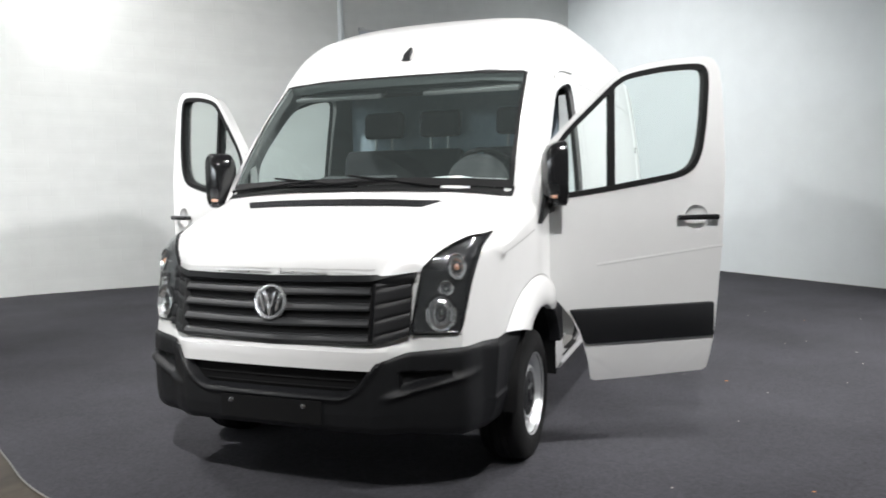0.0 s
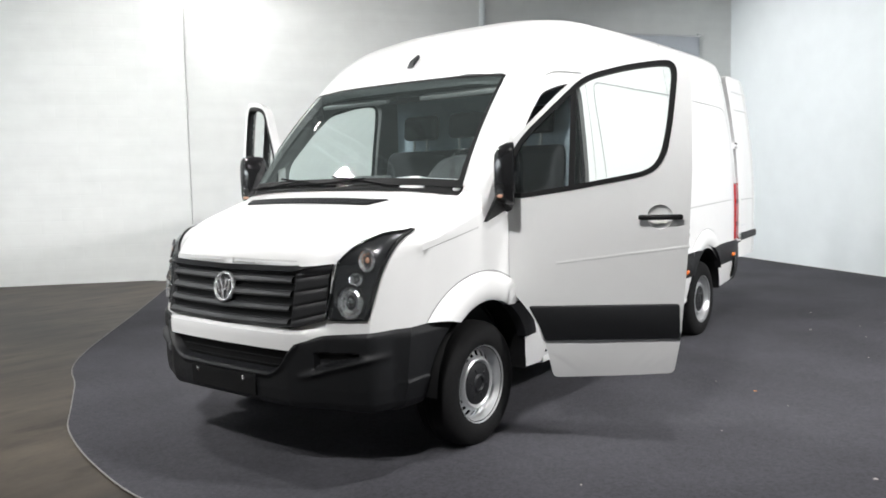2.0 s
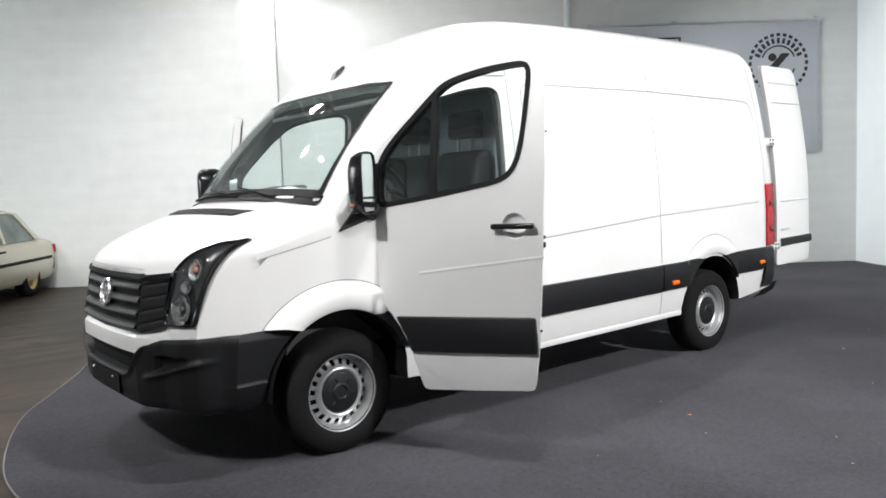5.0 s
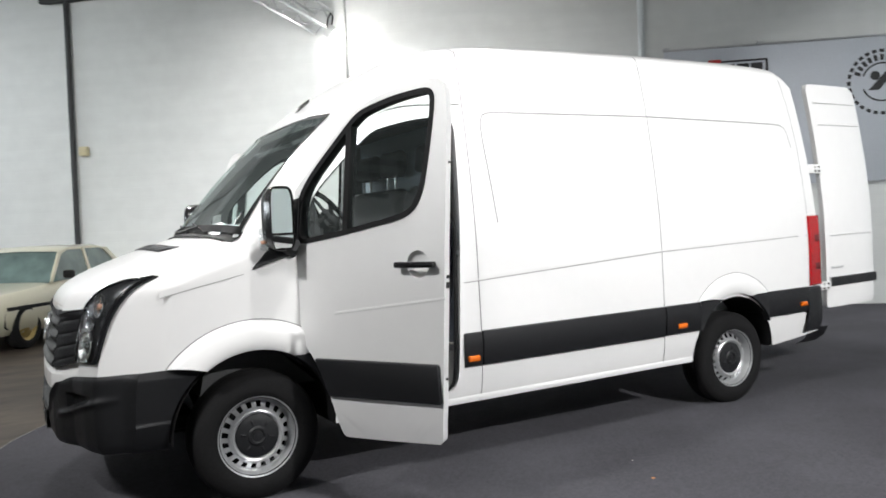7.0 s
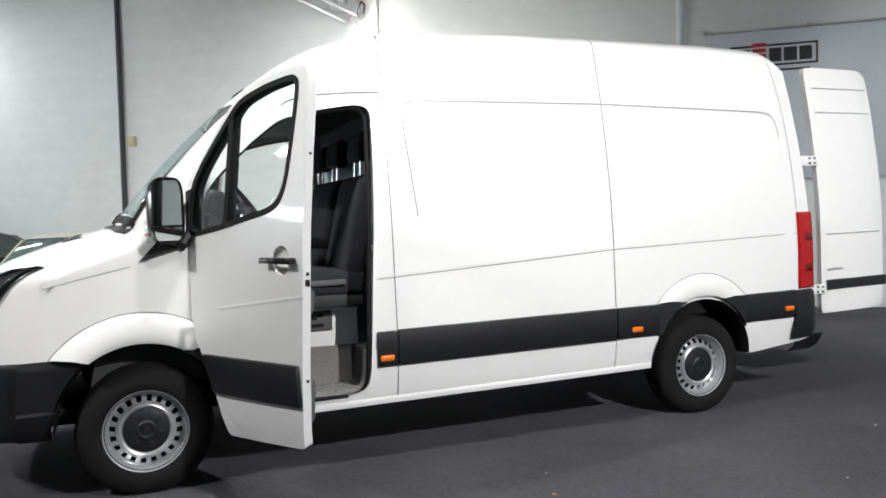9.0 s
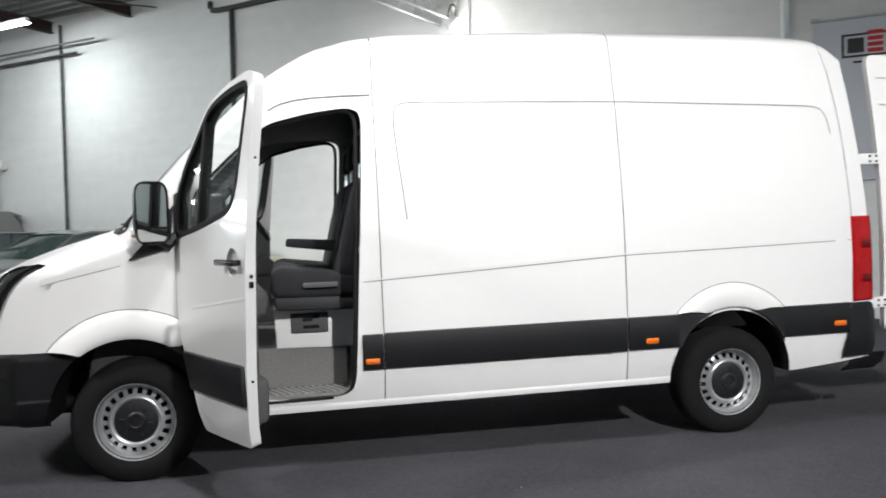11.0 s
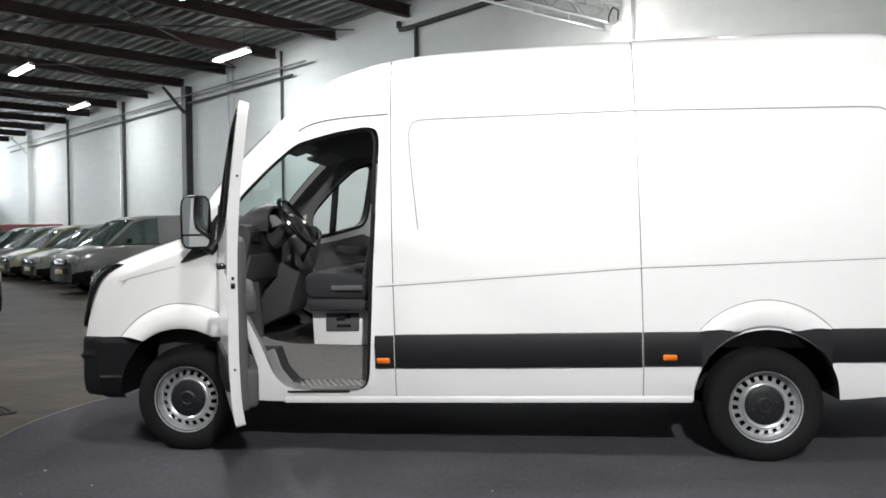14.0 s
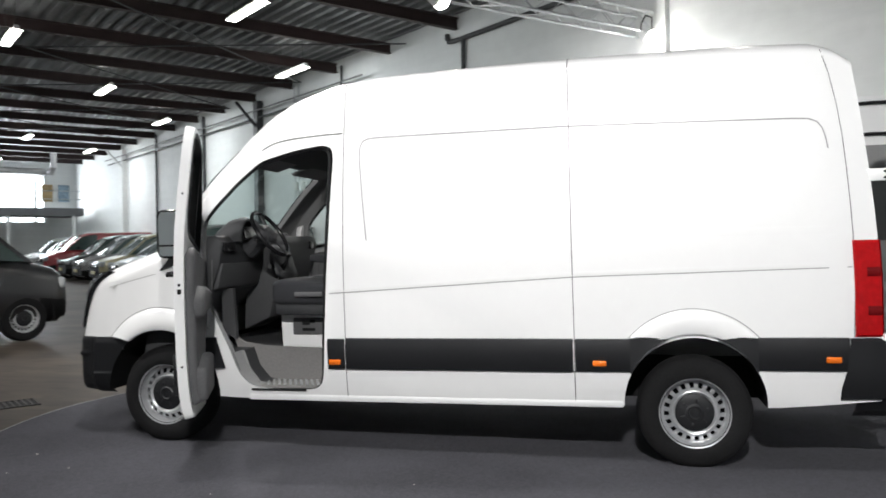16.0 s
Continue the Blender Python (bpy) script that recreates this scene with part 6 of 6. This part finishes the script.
def car(at, label, colour, spec, rimmat=STEEL, category="car", group="parked cars", bumper_mat=None):
    """spec: length, width, belt and roof lines as tables, windows and wheels."""
    L, W = spec["L"], spec["W"] / 2
    ob = empty("car" if category == "car" else "delivery_van", at, label=label, category=category, group=group)
    hood, roofline = spec["hood"], spec["roof"]
    mat_glass = spec.get("glass", GLASSDARK)
    stations2 = sorted(set([0, 0.03, 0.08, 0.16] + [L * i / 22 for i in range(1, 22)] + [L - 0.16, L - 0.06, L - 0.02, L]))

    def half(x):
        return W * tab(x, [0, 0.04, 0.15, 0.5, 1.2, L - 1.0, L - 0.3, L - 0.05, L], [0.80, 0.86, 0.91, 0.96, 1.0, 1.0, 0.97, 0.92, 0.86], 0.02)

    def belt(x):
        return tab(x, [p[0] for p in hood], [p[1] for p in hood], 0.05)

    rows = []
    for x in stations2:
        w, b, low = half(x), belt(x), spec["low"] + (0.06 if x < 0.1 or x > L - 0.1 else 0)
        rows.append([(x, -w * q, low + (b - low) * s) for q, s in ((0.90, 0.0), (0.97, 0.12), (1.0, 0.42), (0.985, 0.72), (0.955, 0.90), (0.90, 0.975), (0.80, 1.0), (0.4, 1.012), (0, 1.016), (-0.4, 1.012), (-0.80, 1.0), (-0.90, 0.975), (-0.955, 0.90), (-0.985, 0.72), (-1.0, 0.42), (-0.97, 0.12), (-0.90, 0.0))])
    def low_front(i, j):
        return not spec.get("twin") and stations2[i] < 0.42 and (j < 2 or j > 13)

    g = Geo().grid(rows, keep=lambda i, j: not low_front(i, j)).grid(rows, 1, keep=low_front)
    g.grid([[r[0], r[-1]] for r in rows])
    g.quad(rows[0], 0 if spec.get("twin") else 1).quad(rows[-1])
    body_ob = part("body", g, [colour, BLACK], ob, local=True)
    cuts2 = []
    for x in spec["wheels"]:
        for s in (-1, 1):
            cuts2.append((Geo().prism(ellipse(x, spec["r"], spec["r"] + 0.07, spec["r"] + 0.075, 24), lambda p, s=s: (p[0], s * (W + 0.2), p[1]), lambda p, s=s: (p[0], s * (W - 0.26), p[1])), [colour]))
    carve(body_ob, cuts2)
    # cabin: dark panes under a painted roof
    xs6 = [p[0] for p in roofline]
    zs6 = [p[1] for p in roofline]
    x0, x1 = xs6[0], xs6[-1]
    cab, rows = [x0 + (x1 - x0) * i / 30 for i in range(31)], []
    lean = spec.get("lean", 0.16)

    def cabrow(x, shrinkage=0.0):
        b, t = belt(x) - 0.01, max(tab(x, xs6, zs6, 0.02) - shrinkage, belt(x))
        h = max(t - b, 0.001)
        w = half(x) * 0.94 - shrinkage
        k = lean * h / 0.5
        return b, t, w, k

    for x in cab:
        b, t, w, k = cabrow(x, 0.012)
        rows.append([(x, -w, b), (x, -w + k * 0.9, b + (t - b) * 0.93), (x, -w + k + 0.06, t), (x, 0, t + 0.015), (x, w - k - 0.06, t), (x, w - k * 0.9, b + (t - b) * 0.93), (x, w, b)])
    part("cabin_glass", Geo().grid(rows).quad(rows[0]).quad(rows[-1]), mat_glass, ob, local=True)
    # roof skin between the screens
    ra, rb = spec["top"]
    rx = [ra + (rb - ra) * i / 12 for i in range(13)]
    rows = []
    for x in rx:
        b, t, w, k = cabrow(x)
        rows.append([(x, -w + k * 0.86, b + (t - b) * 0.90), (x, -w + k * 0.93, b + (t - b) * 0.97), (x, -w + k + 0.07, t + 0.005), (x, 0, t + 0.022), (x, w - k - 0.07, t + 0.005), (x, w - k * 0.93, b + (t - b) * 0.97), (x, w - k * 0.86, b + (t - b) * 0.90)])
    part("roof", Geo().grid(rows), colour, ob, local=True)
    # pillars
    for s in (-1, 1):
        for lowx, highx, wide in spec["pillars"]:
            g = Geo()
            prow = []
            for q in (0, 0.25, 0.5, 0.75, 0.97):
                x = lowx + (highx - lowx) * q
                b, t, w, k = cabrow(highx)
                b2 = belt(lowx) - 0.01
                z = b2 + (t - b2) * q
                y = (half(x) * 0.94 - k * q * 0.93 + 0.004)
                prow.append([(x - wide / 2, s * y, z), (x + wide / 2, s * y, z), (x + wide / 2, s * (y - 0.03), z), (x - wide / 2, s * (y - 0.03), z)])
            part("pillar", g.grid(prow, loop=True), colour, ob, local=True)
        if spec.get("panel"):
            p0, p1 = spec["panel"]
            px = [p0 + (p1 - p0) * i / 8 for i in range(9)]
            rows = []
            for x in px:
                b, t, w, k = cabrow(x)
                rows.append([(x, s * (w + 0.008 - k * q * 0.93), b + (t - b) * q) for q in (0, 0.3, 0.6, 0.95)])
            part("side_panel", Geo().grid(rows), colour, ob, local=True)
        part("mirror", Geo().box((spec["mirror"], s * (W + 0.06), belt(spec["mirror"]) + 0.08), (0.09, 0.16, 0.12), bevel=0.03), spec.get("mirrormat", BLACK), ob, local=True)
    # wheels
    tyre, disc = car_wheel(spec["r"], rimmat)
    for x in spec["wheels"]:
        for s in (-1, 1):
            w = new("wheel", tyre)
            w.parent, w.matrix_basis = ob, pose(x, s * (W - 0.12), spec["r"], 90 if s < 0 else -90, 0, 0)
            if spec.get("steel"):
                for name, me in WHEEL[1:]:
                    o = new("hub" if name == "brake_shadow" else name, me)
                    o.parent, o.matrix_basis = w, Matrix.Diagonal((0.97, 0.97, 0.85, 1))
            else:
                o = new("rim", disc)
                o.parent = w
        part("axle_shadow", Geo().box((x, 0, spec["r"] + 0.08), (2 * spec["r"] + 0.05, 2 * W - 0.5, 0.3)), BLACK, ob, local=True)
    # face
    zf = spec["face"]
    part("bumper", Geo().grid([[(-o + 0.32 * abs(q) ** 4, q * W * 0.93, z) for q in (-1, -0.8, -0.5, 0, 0.5, 0.8, 1)] for z, o in ((zf - 0.34, -0.02), (zf - 0.30, 0.04), (zf - 0.16, 0.05), (zf - 0.12, 0.02))]), bumper_mat or BLACK, ob, local=True)
    part("bumper", Geo().grid([[(L + o - 0.2 * abs(q) ** 4, q * W * 0.95, z) for q in (-1, -0.8, -0.5, 0, 0.5, 0.8, 1)] for z, o in ((0.36, -0.02), (0.40, 0.05), (0.52, 0.05), (0.56, 0.0))]), bumper_mat or BLACK, ob, local=True)
    part("grille", Geo().box((0.0 if not spec.get("twin") else -0.012, 0, zf), (0.05, W * (1.52 if spec.get("twin") else 0.8), 0.17 if spec.get("twin") else 0.13), bevel=0.01), GLOSSBLACK, ob, local=True)
    part("plate_bar", Geo().box((-0.045, 0, zf - 0.24), (0.012, 0.5, 0.11), bevel=0.003), spec.get("platemat", PLATE), ob, local=True)
    for s in (-1, 1):
        if spec.get("twin"):
            for q in (0.45, 0.62):
                g = Geo().lathe([(0.075, 0.03), (0.07, 0.0), (0.0005, 0.02)], pose(-0.03, s * W * q, zf, 0, -90, 0), 18)
                part("headlight", g, YELLOWLENS, ob, local=True)
            part("indicator", Geo().box((0.02, s * W * 0.80, zf), (0.13, 0.15, 0.14), Matrix.Rotation(radians(-s * 12), 4, "Z"), bevel=0.01), ORANGE, ob, local=True)
        else:
            g = Geo().grid([[(0.30 * abs(q) ** 4 - o, s * q * W * 0.95, z) for q in (0.0, 0.4, 0.7, 0.85, 0.95, 1.0)] for z, o in ((0.26, -0.03), (0.32, 0.03), (zf - 0.30, 0.03), (zf - 0.20, 0.012))])
            part("valance", g, BLACK, ob, local=True)
            for k in range(3):
                part("grille_slat", Geo().box((-0.03, s * W * 0.22, zf - 0.035 + 0.035 * k), (0.012, W * 0.40, 0.010), bevel=0.003), CHROME, ob, local=True)
            part("headlight", Geo().box((0.12, s * W * 0.74, zf + 0.05), (0.26, 0.26, 0.18), Matrix.Rotation(radians(-s * 24), 4, "Z"), bevel=0.05, seg=3), LAMPGLASS, ob, local=True)
        part("tail_light", Geo().box((L - 0.02, s * W * 0.80, spec["tailz"]), (0.05, 0.2, 0.14), bevel=0.01), RED, ob, local=True)
        if spec.get("trimline"):
            rows = [[(x, s * (half(x) * 1.0 + o), z) for x in (0.3, 0.9, 1.6, 2.4, 3.2, L - 0.3)] for z, o in ((0.545, 0.002), (0.555, 0.012), (0.585, 0.012), (0.595, 0.002))]
            part("trim_line", Geo().grid(rows), BLACK, ob, local=True)
        part("door_handle", Geo().box((spec["handle"], s * (half(spec["handle"]) * 0.985 + 0.012), belt(spec["handle"]) - 0.12), (0.16, 0.03, 0.03), bevel=0.008), spec.get("mirrormat", BLACK), ob, local=True)
    return ob


PLATE = material("plate_yellow", (0.42, 0.34, 0.12), 0.5, vary=0.1)
GLASSDARK = material("dark_car_glass", (0.05, 0.075, 0.07), 0.06, vary=0.2, scale=1, spec=0.8)
LAMPGLASS = material("car_lamp_glass", (0.6, 0.62, 0.63), 0.12, 0.4, vary=0.3, scale=12)
YELLOWLENS = material("yellow_lens", (0.85, 0.55, 0.02), 0.15, vary=0.2, scale=20)
GOLD = material("gold_alloy", (0.40, 0.30, 0.12), 0.35, 0.7, vary=0.2)

GLASSPALE = material("pale_car_glass", (0.13, 0.18, 0.17), 0.05, vary=0.35, scale=0.6, spec=0.8, second_scale=2.5)
SEDAN = dict(glass=GLASSPALE, L=4.36, W=1.61, low=0.22, r=0.31, wheels=(0.72, 3.28), hood=[(0, 0.74), (0.1, 0.76), (1.3, 0.86), (1.6, 0.88), (3.6, 0.90), (4.3, 0.86), (4.36, 0.82)], roof=[(1.30, 0.87), (1.75, 1.28), (2.0, 1.365), (2.9, 1.375), (3.15, 1.33), (3.65, 0.90)], top=(1.78, 3.12),
             pillars=[(1.34, 1.80, 0.07), (2.45, 2.45, 0.06), (3.62, 3.08, 0.16)], mirror=1.62, face=0.64, tailz=0.70, handle=2.25, twin=True, trimline=True, lean=0.15)
MODERN = dict(L=4.45, W=1.74, low=0.22, r=0.32, wheels=(0.85, 3.45), hood=[(0, 0.66), (0.15, 0.74), (0.8, 0.88), (1.35, 0.96), (3.7, 0.99), (4.35, 0.98), (4.45, 0.9)], roof=[(1.20, 0.95), (1.95, 1.38), (2.3, 1.44), (3.1, 1.43), (3.4, 1.36), (4.05, 0.99)], top=(1.95, 3.35),
              pillars=[(1.26, 1.97, 0.07), (2.45, 2.5, 0.07), (4.0, 3.35, 0.16)], mirror=1.65, face=0.60, tailz=0.80, handle=2.3, lean=0.17)
CADDY = dict(L=4.40, W=1.79, low=0.22, r=0.32, wheels=(0.88, 3.55), hood=[(0, 0.70), (0.12, 0.82), (0.6, 0.98), (1.0, 1.06), (1.3, 1.10), (4.4, 1.12)], roof=[(0.86, 1.05), (1.55, 1.62), (1.85, 1.74), (2.2, 1.80), (4.2, 1.80), (4.36, 1.70), (4.40, 1.10)], top=(1.60, 4.34),
             pillars=[(0.92, 1.60, 0.08), (2.35, 2.35, 0.09)], panel=(2.4, 4.38), mirror=1.40, face=0.70, tailz=1.0, handle=2.1, lean=0.10)
TRANSIT = dict(L=4.9, W=1.92, low=0.25, r=0.335, wheels=(0.92, 3.85), hood=[(0, 0.78), (0.12, 0.98), (0.5, 1.12), (0.85, 1.20), (1.1, 1.22), (4.9, 1.24)], roof=[(0.72, 1.18), (1.45, 1.80), (1.75, 1.90), (2.1, 1.94), (4.7, 1.96), (4.86, 1.86), (4.9, 1.24)], top=(1.50, 4.84),
               pillars=[(0.78, 1.50, 0.09), (2.15, 2.15, 0.10)], panel=(2.2, 4.88), mirror=1.30, face=0.80, tailz=1.1, handle=2.0, lean=0.09)


def parked(along, off, away=False, turn=0.0):
    x = -N if away else N
    y = Vector((0, 0, 1)).cross(x)
    m = Matrix(((x.x, y.x, 0, 0), (x.y, y.y, 0, 0), (0, 0, 1, 0), (0, 0, 0, 1)))
    return Matrix.Translation(hall(along, off)) @ m @ Matrix.Rotation(radians(turn), 4, "Z")


car(parked(-3.62, -4.47, turn=6.5), "cream vintage two-door saloon with yellow headlamps", paint("cream_paint", (0.60, 0.575, 0.44)), SEDAN, GOLD)
car(parked(-7.05, -4.55), "dark grey saloon parked nose-out by the wall", paint("grey_paint", (0.10, 0.105, 0.11)), MODERN)
car(parked(-9.75, -4.55), "dark blue saloon parked nose-out by the wall", paint("navy_paint", (0.012, 0.014, 0.03)), MODERN)
car(parked(-12.5, -4.9), "silver grey panel van parked nose-out by the wall", paint("silver_paint", (0.19, 0.19, 0.18)), TRANSIT, category="van", group="parked vans")
ROW = [("charcoal", (0.06, 0.06, 0.062)), ("grey_green", (0.22, 0.23, 0.20)), ("beige", (0.33, 0.30, 0.19)), ("mid_grey", (0.20, 0.20, 0.20)), ("black", (0.015, 0.015, 0.017)), ("dark_red", (0.26, 0.015, 0.02)), ("silver_grey", (0.33, 0.34, 0.34)), ("pale_silver", (0.45, 0.46, 0.46)), ("white_row", (0.7, 0.7, 0.68))]
for i, (name, colour) in enumerate(ROW):
    spec = TRANSIT if name == "dark_red" else CADDY if i else MODERN
    car(parked(-15.0 - 2.62 * i, -4.15 - (0.3 if name == "dark_red" else 0)), f"{name.replace('_', ' ')} small delivery van in the row by the wall", paint(name + "_paint", colour), spec, category="van", group="parked vans")
DARKVAN = dict(TRANSIT, steel=True, wheels=(0.68, 3.68), hood=[(0, 0.80), (0.06, 1.02), (0.3, 1.13), (0.6, 1.20), (0.9, 1.22), (4.9, 1.24)], roof=[(0.52, 1.18), (1.25, 1.80), (1.55, 1.90), (2.1, 1.94), (4.7, 1.96), (4.86, 1.86), (4.9, 1.24)], top=(1.30, 4.84), pillars=[(0.58, 1.30, 0.09), (2.15, 2.15, 0.10)], mirror=1.1)
car(parked(-5.55, -8.35, True, 12), "black panel van with steel wheels facing the row", paint("black_paint", (0.014, 0.014, 0.015)), DARKVAN, category="van", group="parked vans")
